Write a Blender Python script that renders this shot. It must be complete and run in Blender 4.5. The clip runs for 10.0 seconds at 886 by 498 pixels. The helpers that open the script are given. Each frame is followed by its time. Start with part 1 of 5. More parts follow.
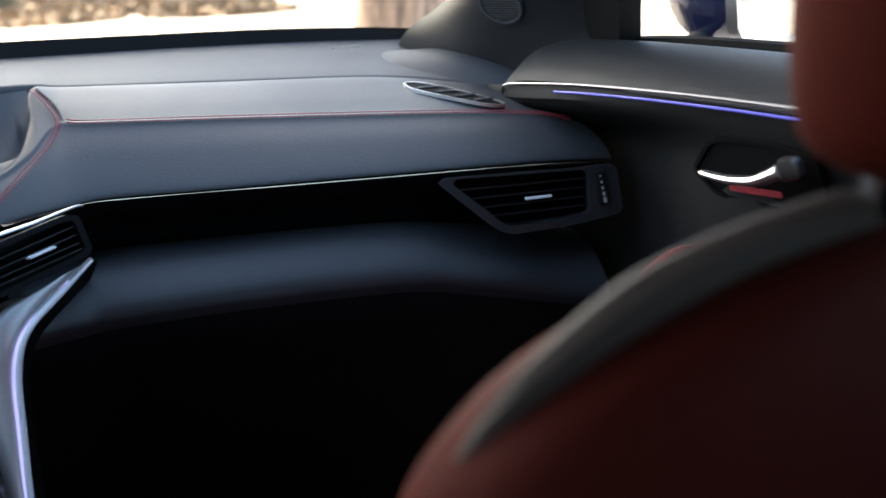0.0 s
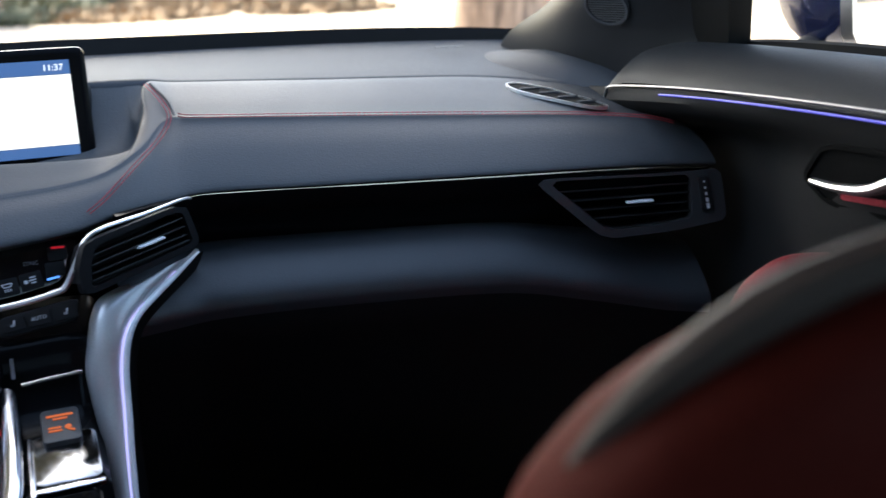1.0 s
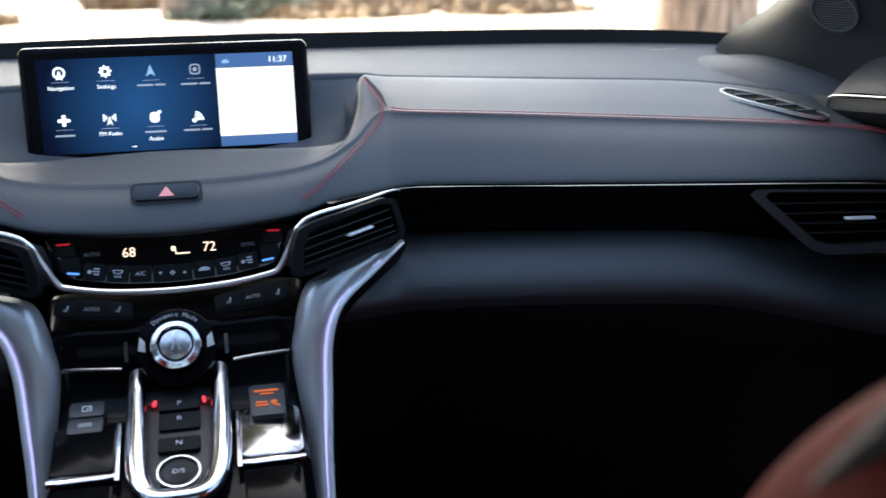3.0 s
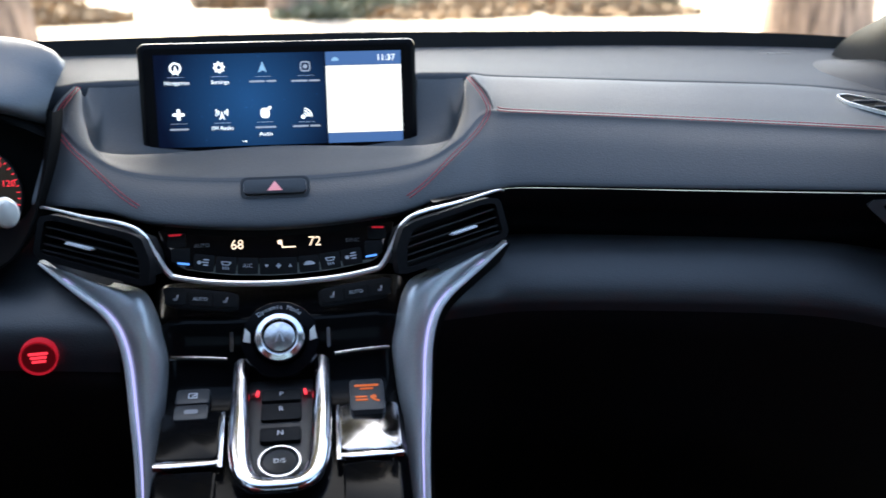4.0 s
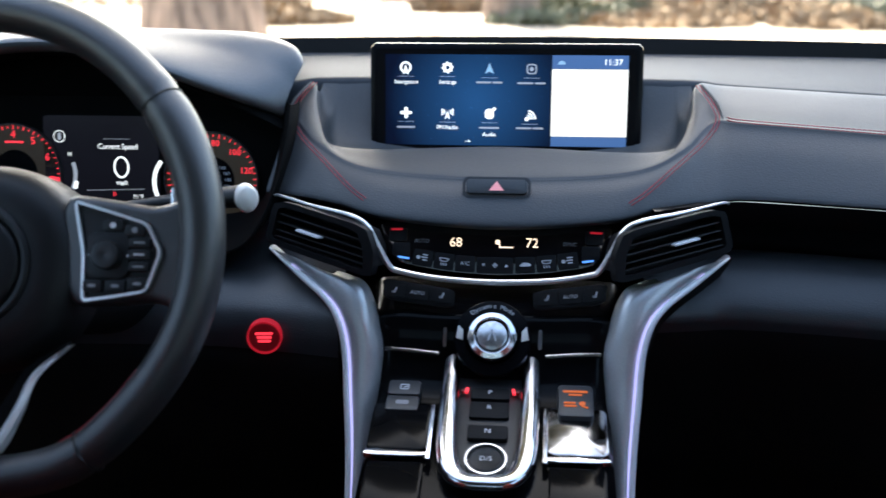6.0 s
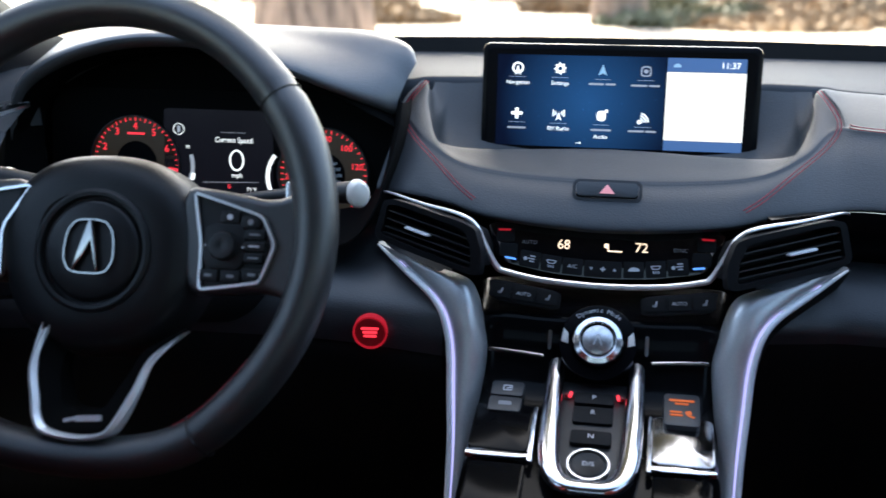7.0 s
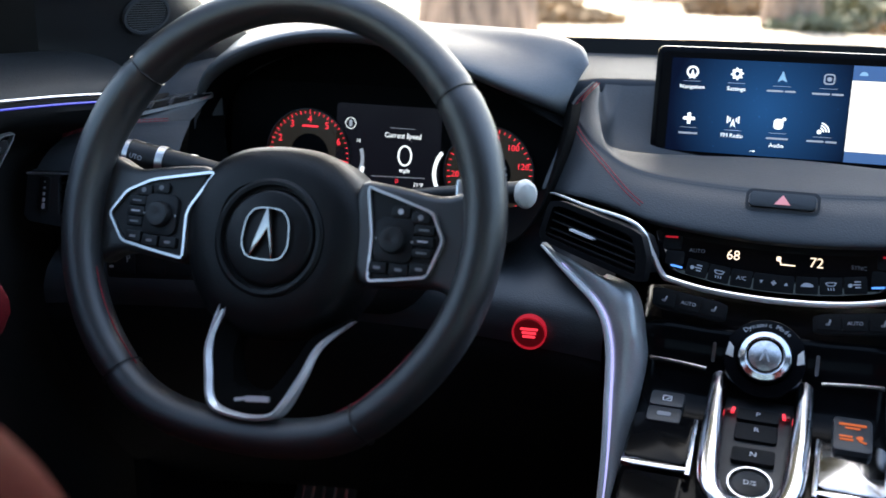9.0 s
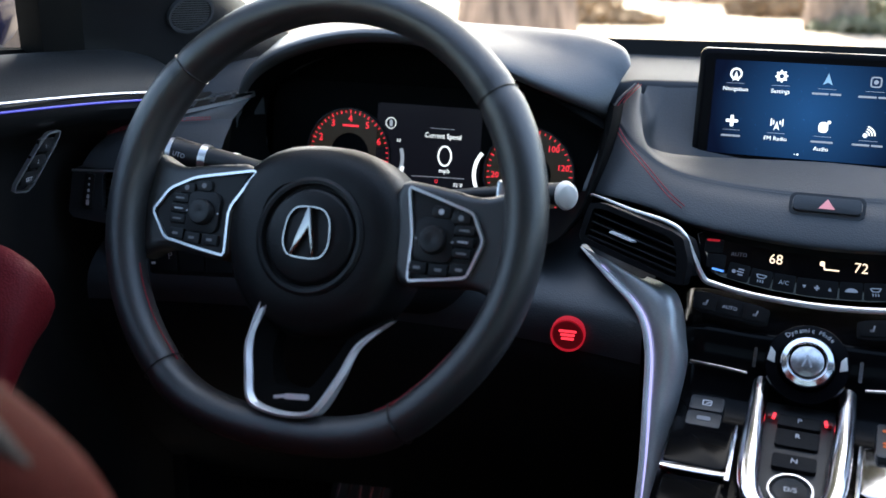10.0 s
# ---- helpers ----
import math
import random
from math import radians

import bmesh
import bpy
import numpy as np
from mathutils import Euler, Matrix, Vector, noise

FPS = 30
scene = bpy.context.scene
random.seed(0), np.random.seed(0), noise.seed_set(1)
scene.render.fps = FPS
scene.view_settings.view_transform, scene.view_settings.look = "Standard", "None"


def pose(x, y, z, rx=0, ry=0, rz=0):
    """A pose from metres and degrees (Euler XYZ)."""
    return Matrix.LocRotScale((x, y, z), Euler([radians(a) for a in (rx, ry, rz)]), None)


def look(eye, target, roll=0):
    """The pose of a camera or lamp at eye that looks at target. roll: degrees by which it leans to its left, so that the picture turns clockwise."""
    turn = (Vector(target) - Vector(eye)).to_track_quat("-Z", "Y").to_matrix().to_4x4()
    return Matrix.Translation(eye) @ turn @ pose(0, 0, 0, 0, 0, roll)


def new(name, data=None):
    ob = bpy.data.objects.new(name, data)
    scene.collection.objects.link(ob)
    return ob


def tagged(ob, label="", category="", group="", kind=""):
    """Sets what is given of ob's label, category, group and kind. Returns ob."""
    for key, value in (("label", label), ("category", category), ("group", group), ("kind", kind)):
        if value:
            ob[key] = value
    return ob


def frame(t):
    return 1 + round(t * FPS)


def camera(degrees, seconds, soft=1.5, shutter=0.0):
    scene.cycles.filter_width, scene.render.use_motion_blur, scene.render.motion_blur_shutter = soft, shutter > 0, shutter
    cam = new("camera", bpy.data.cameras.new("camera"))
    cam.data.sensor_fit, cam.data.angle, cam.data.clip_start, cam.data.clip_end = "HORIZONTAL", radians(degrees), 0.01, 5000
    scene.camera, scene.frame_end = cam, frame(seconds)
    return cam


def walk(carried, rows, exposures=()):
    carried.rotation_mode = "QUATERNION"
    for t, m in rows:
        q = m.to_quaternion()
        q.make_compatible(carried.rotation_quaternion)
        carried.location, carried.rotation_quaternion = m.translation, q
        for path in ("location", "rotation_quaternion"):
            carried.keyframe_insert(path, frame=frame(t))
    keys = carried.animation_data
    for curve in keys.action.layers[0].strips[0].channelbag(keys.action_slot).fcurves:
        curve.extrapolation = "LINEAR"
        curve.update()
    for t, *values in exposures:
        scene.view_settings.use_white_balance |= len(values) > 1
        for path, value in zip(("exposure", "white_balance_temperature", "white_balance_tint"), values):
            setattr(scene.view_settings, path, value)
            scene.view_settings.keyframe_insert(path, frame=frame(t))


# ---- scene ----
cam = camera(46.6, 10.0, 1.5, 0.5)
PATH = [
    (0, (0.082, -0.02, 1.172), (0.968, 1.675, 0.585), -1.6),
    (0.5, (0.078, -0.018, 1.172), (0.886, 1.716, 0.587), -1.5),
    (1, (0.075, -0.017, 1.173), (0.802, 1.752, 0.59), -1.4),
    (1.5, (0.071, -0.015, 1.173), (0.722, 1.785, 0.592), -1.2),
    (2, (0.067, -0.014, 1.173), (0.636, 1.814, 0.595), -1.1),
    (2.5, (0.062, -0.012, 1.172), (0.543, 1.842, 0.597), -1.0),
    (4, (0.051, -0.008, 1.17), (0.261, 1.898, 0.601), -0.7),
    (4.5, (0.047, -0.006, 1.169), (0.163, 1.909, 0.605), -0.6),
    (5, (0.043, -0.006, 1.17), (0.06, 1.913, 0.608), -0.4),
    (5.5, (0.038, -0.006, 1.168), (-0.039, 1.913, 0.611), -0.3),
    (7, (0.025, -0.006, 1.167), (-0.336, 1.881, 0.612), 0.2),
    (7.5, (0.021, -0.007, 1.167), (-0.428, 1.86, 0.612), 0.3),
    (8, (0.018, -0.008, 1.168), (-0.51, 1.839, 0.611), 0.5),
    (8.5, (0.016, -0.008, 1.168), (-0.575, 1.819, 0.61), 0.6),
    (9, (0.013, -0.009, 1.168), (-0.628, 1.801, 0.609), 0.7),
    (9.5, (0.011, -0.01, 1.168), (-0.67, 1.786, 0.609), 0.8),
    (10, (0.01, -0.01, 1.168), (-0.696, 1.775, 0.609), 0.8),
]
walk(cam, [(t, look(eye, target, roll)) for t, eye, target, roll in PATH], [(0, 2.8, 6600, 3), (10, 2.8, 6600, 3)])
cam.data.dof.use_dof = True
cam.data.dof.focus_distance = 0.95
cam.data.dof.aperture_fstop = 5.2

# ---- light ----
SUN_UP, SUN_FROM = radians(42), radians(-15)
world = bpy.data.worlds.new("sky")
scene.world = world
world.use_nodes = True
wn = world.node_tree.nodes
sky = wn.new("ShaderNodeTexSky")
sky.sky_type, sky.sun_disc = "NISHITA", False
sky.sun_elevation, sky.sun_rotation = SUN_UP, SUN_FROM
sky.air_density, sky.dust_density, sky.ozone_density = 1.0, 3.0, 1.0
wn["Background"].inputs["Strength"].default_value = 0.15
world.node_tree.links.new(sky.outputs[0], wn["Background"].inputs["Color"])
sun = new("sun", bpy.data.lights.new("sun", "SUN"))
sun.data.energy, sun.data.angle, sun.data.color = 3.6, radians(0.5), (1.0, 0.93, 0.82)
sun.matrix_world = look((math.sin(SUN_FROM) * 20, math.cos(SUN_FROM) * 20, 20 * math.tan(SUN_UP)), (0, 0, 0))


# ---- materials ----
def material(name, colour, rough=0.5, metal=0.0, grain=0.0, grain_scale=400.0, vary=0.0, vary_scale=8.0, bump=0.0, coat=0.0,
             glow=None, glow_strength=0.0, stretch=(1, 1, 1), spec=0.5, rough_vary=0.0, coat_rough=0.04):
    m = bpy.data.materials.new(name)
    m.use_nodes = True
    n, l = m.node_tree.nodes, m.node_tree.links
    b = n["Principled BSDF"]
    b.inputs["Base Color"].default_value = (*colour, 1)
    b.inputs["Roughness"].default_value = rough
    b.inputs["Metallic"].default_value = metal
    b.inputs["Coat Weight"].default_value = coat
    b.inputs["Coat Roughness"].default_value = coat_rough
    b.inputs["Specular IOR Level"].default_value = spec
    if glow:
        b.inputs["Emission Color"].default_value = (*glow, 1)
        b.inputs["Emission Strength"].default_value = glow_strength
    if grain or vary or bump or rough_vary:
        co = n.new("ShaderNodeTexCoord")
        mp = n.new("ShaderNodeMapping")
        mp.inputs["Scale"].default_value = stretch
        l.new(co.outputs["Object"], mp.inputs["Vector"])
        fine = n.new("ShaderNodeTexNoise")
        fine.inputs["Scale"].default_value, fine.inputs["Detail"].default_value = grain_scale, 3
        wide = n.new("ShaderNodeTexNoise")
        wide.inputs["Scale"].default_value, wide.inputs["Detail"].default_value = vary_scale, 5
        for t in (fine, wide):
            l.new(mp.outputs[0], t.inputs["Vector"])
        value = None
        for t, k in ((fine, grain), (wide, vary)):
            if not k:
                continue
            r = n.new("ShaderNodeMapRange")
            r.inputs["From Min"].default_value, r.inputs["From Max"].default_value = 0.3, 0.7
            r.inputs["To Min"].default_value, r.inputs["To Max"].default_value = 1 - k, 1 + k
            l.new(t.outputs["Fac"], r.inputs["Value"])
            if value is None:
                value = r.outputs[0]
            else:
                x = n.new("ShaderNodeMath")
                x.operation = "MULTIPLY"
                l.new(value, x.inputs[0]), l.new(r.outputs[0], x.inputs[1])
                value = x.outputs[0]
        if value is not None:
            mix = n.new("ShaderNodeVectorMath")
            mix.operation = "SCALE"
            mix.inputs[0].default_value = colour
            l.new(value, mix.inputs["Scale"])
            l.new(mix.outputs[0], b.inputs["Base Color"])
        if rough_vary:
            r = n.new("ShaderNodeMapRange")
            r.inputs["From Min"].default_value, r.inputs["From Max"].default_value = 0.3, 0.7
            r.inputs["To Min"].default_value, r.inputs["To Max"].default_value = rough - rough_vary, rough + rough_vary
            l.new(wide.outputs["Fac"], r.inputs["Value"])
            l.new(r.outputs[0], b.inputs["Roughness"])
        if bump:
            cell = n.new("ShaderNodeTexVoronoi")
            cell.inputs["Scale"].default_value = grain_scale
            l.new(mp.outputs[0], cell.inputs["Vector"])
            bp = n.new("ShaderNodeBump")
            bp.inputs["Strength"].default_value, bp.inputs["Distance"].default_value = bump, 0.0006
            l.new(cell.outputs["Distance"], bp.inputs["Height"])
            l.new(bp.outputs[0], b.inputs["Normal"])
    return m


LEATHER = material("dash leather", (0.034, 0.038, 0.043), 0.52, spec=0.5, grain=0.12, grain_scale=700, vary=0.10, vary_scale=7, bump=0.25, rough_vary=0.05)
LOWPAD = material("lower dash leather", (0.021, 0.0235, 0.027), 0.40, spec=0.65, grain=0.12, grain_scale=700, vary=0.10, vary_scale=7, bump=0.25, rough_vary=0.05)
PAD = material("moulded dash top", (0.026, 0.030, 0.036), 0.60, spec=0.35, grain=0.12, grain_scale=900, vary=0.08, vary_scale=6, bump=0.3)
# base colour lightened to carry the sky light falling on the hood
HOODMAT = material("skylit cluster hood skin", (0.085, 0.090, 0.098), 0.44, spec=0.6, coat=0.2, coat_rough=0.4, grain=0.10, grain_scale=800, vary=0.08, vary_scale=6, bump=0.25)
BLACK = material("black plastic", (0.012, 0.012, 0.013), 0.45, grain=0.15, grain_scale=900, vary=0.15, bump=0.15)
# dark plastic; also paints the shade under the lower dash pads
DARK = material("dark plastic and lower dash shade", (0.005, 0.005, 0.0055), 0.65, spec=0.2, grain=0.15, grain_scale=700, vary=0.15, bump=0.2)
BEZEL = material("display bezel", (0.003, 0.003, 0.004), 0.25, vary=0.2, spec=0.08)
GLOSS = material("piano black", (0.004, 0.004, 0.005), 0.06, coat=0.6, vary=0.2, rough_vary=0.03)
FELT = material("headliner cloth", (0.045, 0.045, 0.047), 0.95, grain=0.2, grain_scale=900, vary=0.1, bump=0.3)
CARPET = material("carpet", (0.01, 0.01, 0.011), 0.98, grain=0.4, grain_scale=500, vary=0.2, bump=0.8)
DOORHIDE = material("door leather", (0.015, 0.0165, 0.019), 0.55, spec=0.2, grain=0.12, grain_scale=700, vary=0.10, vary_scale=7, bump=0.25, rough_vary=0.05)
WHEELHIDE = material("steering wheel leather", (0.017, 0.0175, 0.019), 0.40, spec=1.0, grain=0.2, grain_scale=1100, vary=0.12, vary_scale=9, bump=0.22, rough_vary=0.05)
HUBMAT = material("hub skin", (0.007, 0.0074, 0.0083), 0.42, spec=0.3, grain=0.15, grain_scale=900, vary=0.1, bump=0.25)
RED = material("red leather", (0.064, 0.0078, 0.0054), 0.75, spec=0.10, grain=0.18, grain_scale=500, vary=0.12, vary_scale=9, bump=0.5)
ARMRED = material("red armrest leather", (0.15, 0.010, 0.016), 0.6, spec=0.2, grain=0.15, grain_scale=500, vary=0.12, vary_scale=9, bump=0.4)
PIPING = material("grey seat piping", (0.034, 0.024, 0.023), 0.7, grain=0.15, grain_scale=500, vary=0.1)
INNERRIM = material("inner vent frame", (0.006, 0.006, 0.007), 0.5, spec=0.14, grain=0.12, grain_scale=900, vary=0.1, bump=0.1)
CONSOLE = material("satin black console", (0.0035, 0.0035, 0.004), 0.12, spec=0.07, vary=0.2, rough_vary=0.04)
STITCH = material("red thread", (0.34, 0.03, 0.045), 0.7, grain=0.35, grain_scale=350)
SILVER = material("satin silver", (0.56, 0.565, 0.57), 0.38, 0.6, grain=0.05, grain_scale=600, vary=0.06, rough_vary=0.06)
CHROME = material("bright chrome", (0.86, 0.86, 0.88), 0.16, 1.0, vary=0.05, rough_vary=0.05)
SATIN = material("satin chrome", (0.88, 0.88, 0.90), 0.36, 1.0, vary=0.05, rough_vary=0.05)
FRAME = material("switch frame metal", (0.80, 0.80, 0.81), 0.32, 1.0, vary=0.06, rough_vary=0.05)
DIMMETAL = material("dim metal line", (0.22, 0.22, 0.23), 0.35, 1.0, vary=0.1)
# streaky grey metal that stands for daylight reflected in a black lid
LID = material("lid with painted reflection", (0.36, 0.36, 0.37), 0.12, 1.0, vary=0.4, vary_scale=60, rough_vary=0.06)
THROAT = material("matt black lining", (0.003, 0.003, 0.003), 0.8, spec=0.06, grain=0.2, grain_scale=700, vary=0.15)
POLISH = material("polished emblem", (0.34, 0.33, 0.31), 0.12, 1.0, vary=0.05)
VTRIM = material("bright spoke trim", (0.95, 0.95, 0.96), 0.42, 0.7, vary=0.05)
RIMLIT = material("red lit rim", (0.25, 0.01, 0.02), 0.4, glow=(1.0, 0.02, 0.05), glow_strength=0.055)
TAB = material("silver painted tab", (0.9, 0.91, 0.93), 0.34, 0.15, vary=0.05)
VENTRIM = material("vent rim", (0.024, 0.026, 0.029), 0.42, grain=0.12, grain_scale=900, vary=0.1, bump=0.15)
BRUSHED = material("brushed steel", (0.6, 0.6, 0.61), 0.3, 1.0, grain=0.2, grain_scale=300, vary=0.1)
GOLD = material("warm metal line", (0.78, 0.66, 0.42), 0.25, 1.0, vary=0.1)
BUTTON = material("button grey", (0.010, 0.0104, 0.0115), 0.45, spec=0.3, grain=0.1, grain_scale=900, vary=0.1, bump=0.1)
BUTTON2 = material("lighter button", (0.055, 0.058, 0.065), 0.42, grain=0.1, grain_scale=900, vary=0.1, bump=0.1)
KEYGREY = material("console key", (0.028, 0.030, 0.033), 0.42, grain=0.1, grain_scale=900, vary=0.1, bump=0.1)
GREYRIB = material("speaker rib", (0.06, 0.06, 0.063), 0.5, vary=0.1)
WHITEPAINT = material("white print", (0.62, 0.62, 0.64), 0.6, vary=0.05)
GREYPRINT = material("grey print", (0.25, 0.25, 0.26), 0.6, vary=0.05)
LEDBLUE = material("blue light strip", (0.1, 0.1, 0.4), 0.4, glow=(0.08, 0.07, 1.0), glow_strength=0.065)
LEDVIOLET = material("violet light strip", (0.2, 0.2, 0.5), 0.4, glow=(0.52, 0.50, 1.0), glow_strength=0.17)
REDGLOW = material("red lit button", (0.07, 0.003, 0.005), 0.35, glow=(1.0, 0.02, 0.05), glow_strength=0.007)
REDLIT = material("red backlight", (0.3, 0.02, 0.02), 0.5, glow=(1.0, 0.035, 0.065), glow_strength=0.22)
ORANGELIT = material("amber print", (0.4, 0.08, 0.01), 0.6, glow=(1.0, 0.17, 0.02), glow_strength=0.055)
WARMLIT = material("warm digit", (0.4, 0.4, 0.4), 0.5, glow=(1.0, 0.74, 0.55), glow_strength=0.25)
WHITELIT = material("white digit", (0.5, 0.5, 0.5), 0.5, glow=(0.9, 0.94, 1.0), glow_strength=0.25)
BLUELIT = material("blue mark", (0.05, 0.1, 0.4), 0.5, glow=(0.10, 0.32, 1.0), glow_strength=0.2)
PINKLIT = material("hazard triangle", (0.75, 0.3, 0.32), 0.5, glow=(1.0, 0.35, 0.38), glow_strength=0.05)
DIAL = material("gauge face", (0.020, 0.019, 0.013), 0.5, glow=(0.42, 0.27, 0.12), glow_strength=0.005, vary=0.1)
WHITESCREEN = material("white screen area", (0.3, 0.3, 0.3), 0.3, glow=(1.0, 0.98, 0.97), glow_strength=0.19)
BARBLUE = material("blue screen bar", (0.02, 0.05, 0.12), 0.3, glow=(0.10, 0.22, 0.55), glow_strength=0.09)
SKYICON = material("pale blue icon", (0.2, 0.3, 0.4), 0.4, glow=(0.35, 0.6, 0.9), glow_strength=0.10)
GREYICON = material("grey icon", (0.2, 0.2, 0.25), 0.4, glow=(0.5, 0.55, 0.65), glow_strength=0.09)
PEARL = material("pearl button", (0.75, 0.73, 0.68), 0.3, vary=0.05)
CARBLUE = material("blue car paint", (0.006, 0.014, 0.07), 0.25, 0.3, coat=1.0, vary=0.1)
MIRROR = material("mirror glass", (0.9, 0.9, 0.92), 0.02, 1.0)
RUBBER = material("black seal", (0.005, 0.005, 0.005), 0.8, spec=0.12, grain=0.1, vary=0.2)
BARK = material("bark", (0.22, 0.155, 0.115), 0.95, grain=0.65, grain_scale=16, vary=0.3, vary_scale=1.4, bump=0.8, stretch=(1, 1, 0.15))
LEAF = material("foliage", (0.085, 0.080, 0.036), 0.7, grain=0.3, grain_scale=3, vary=0.4, vary_scale=0.7)
SHRUB = material("dry shrub", (0.23, 0.145, 0.075), 0.9, grain=0.3, grain_scale=3, vary=0.4, vary_scale=0.7)
GROUND = material("pale dusty ground", (0.46, 0.37, 0.28), 0.95, grain=0.15, grain_scale=6, vary=0.42, vary_scale=0.35, bump=0.3)


def screen_material():
    """Deep blue menu background, brighter in its middle, with fine specks."""
    m = bpy.data.materials.new("menu screen")
    m.use_nodes = True
    n, l = m.node_tree.nodes, m.node_tree.links
    b = n["Principled BSDF"]
    b.inputs["Base Color"].default_value = (0.004, 0.006, 0.012, 1)
    b.inputs["Roughness"].default_value = 0.3
    b.inputs["Specular IOR Level"].default_value = 0.03
    co = n.new("ShaderNodeTexCoord")
    mp = n.new("ShaderNodeMapping")
    mp.inputs["Location"].default_value = (0.030 * 9.5, 0, 0.05)
    mp.inputs["Scale"].default_value = (9.5, 9.5, 17)
    g = n.new("ShaderNodeTexGradient")
    g.gradient_type = "SPHERICAL"
    l.new(co.outputs["Object"], mp.inputs["Vector"])
    l.new(mp.outputs[0], g.inputs["Vector"])
    r = n.new("ShaderNodeValToRGB")
    r.color_ramp.elements[0].color = (0.0015, 0.0035, 0.016, 1)
    r.color_ramp.elements[0].position = 0.10
    r.color_ramp.elements[1].color = (0.018, 0.085, 0.26, 1)
    l.new(g.outputs["Fac"], r.inputs["Fac"])
    v = n.new("ShaderNodeTexNoise")
    v.inputs["Scale"].default_value = 330
    l.new(co.outputs["Object"], v.inputs["Vector"])
    s = n.new("ShaderNodeMapRange")
    s.inputs["From Min"].default_value, s.inputs["From Max"].default_value = 0.70, 0.78
    s.inputs["To Min"].default_value, s.inputs["To Max"].default_value = 1.0, 3.0
    l.new(v.outputs["Fac"], s.inputs["Value"])
    mu = n.new("ShaderNodeVectorMath")
    mu.operation = "SCALE"
    l.new(r.outputs[0], mu.inputs[0]), l.new(s.outputs[0], mu.inputs["Scale"])
    l.new(mu.outputs[0], b.inputs["Emission Color"])
    b.inputs["Emission Strength"].default_value = 0.155
    return m


MENU = screen_material()


def glass_material(name, gloss=0.05, tint=1.0):
    m = bpy.data.materials.new(name)
    m.use_nodes = True
    n, l = m.node_tree.nodes, m.node_tree.links
    n.remove(n["Principled BSDF"])
    t, g, x = n.new("ShaderNodeBsdfTransparent"), n.new("ShaderNodeBsdfGlossy"), n.new("ShaderNodeMixShader")
    g.inputs["Roughness"].default_value = 0.02
    t.inputs["Color"].default_value = (tint, tint, tint, 1)
    x.inputs[0].default_value = gloss
    l.new(t.outputs[0], x.inputs[1]), l.new(g.outputs[0], x.inputs[2])
    l.new(x.outputs[0], n["Material Output"].inputs[0])
    return m


GLASS = glass_material("car glass")
TINTED = glass_material("tinted side glass", 0.05, 0.75)
PRIVACY = glass_material("dark rear glass", 0.05, 0.5)


# ---- mesh helpers ----
def link(name, me, mat, parent=None, label="", smooth=True):
    if smooth:
        for p in me.polygons:
            p.use_smooth = True
        me.set_sharp_from_angle(angle=radians(38))
    if not me.materials:
        me.materials.append(mat)
    ob = new(name, me)
    if parent is not None:
        ob.parent = parent
        ob.matrix_parent_inverse = parent.matrix_world.inverted()
    if label:
        tagged(ob, label)
    return ob


def part(name, bm, mat, parent=None, label="", smooth=True):
    me = bpy.data.meshes.new(name)
    bmesh.ops.recalc_face_normals(bm, faces=bm.faces[:])
    bm.to_mesh(me)
    bm.free()
    return link(name, me, mat, parent, label, smooth)


def thing(name, label, category, at=(0, 0, 0), group="", kind=""):
    ob = new(name)
    ob.empty_display_size = 0.05
    ob.location = at
    bpy.context.view_layer.update()
    return tagged(ob, label, category, group, kind)


def spl(pts, n):
    """n places along a smooth curve through pts."""
    p = [Vector(a) for a in pts]
    if len(p) == 2:
        return [p[0].lerp(p[1], i / (n - 1)) for i in range(n)]
    out = []
    for i in range(n):
        s = i / (n - 1) * (len(p) - 1)
        k = min(int(s), len(p) - 2)
        u = s - k
        a, b, c, d = p[max(k - 1, 0)], p[k], p[k + 1], p[min(k + 2, len(p) - 1)]
        out.append(0.5 * (2 * b + (c - a) * u + (2 * a - 5 * b + 4 * c - d) * u * u + (3 * b - a - 3 * c + d) * u ** 3))
    return out


def sheet(rows, thick=0.0, closed=False, along=0, across=0):
    """A smooth sheet through rows of places; thick gives it a body behind."""
    if along:
        rows = [spl(r, along) for r in rows]
    if across:
        cols = [spl([r[i] for r in rows], across) for i in range(len(rows[0]))]
        rows = [[c[j] for c in cols] for j in range(across)]
    bm = bmesh.new()
    g = [[bm.verts.new(v) for v in r] for r in rows]
    m = len(g[0])
    for i in range(len(g) - 1):
        for j in range(m if closed else m - 1):
            bm.faces.new((g[i][j], g[i][(j + 1) % m], g[i + 1][(j + 1) % m], g[i + 1][j]))
    if thick:
        bmesh.ops.recalc_face_normals(bm, faces=bm.faces[:])
        bmesh.ops.solidify(bm, geom=bm.faces[:], thickness=thick)
    return bm


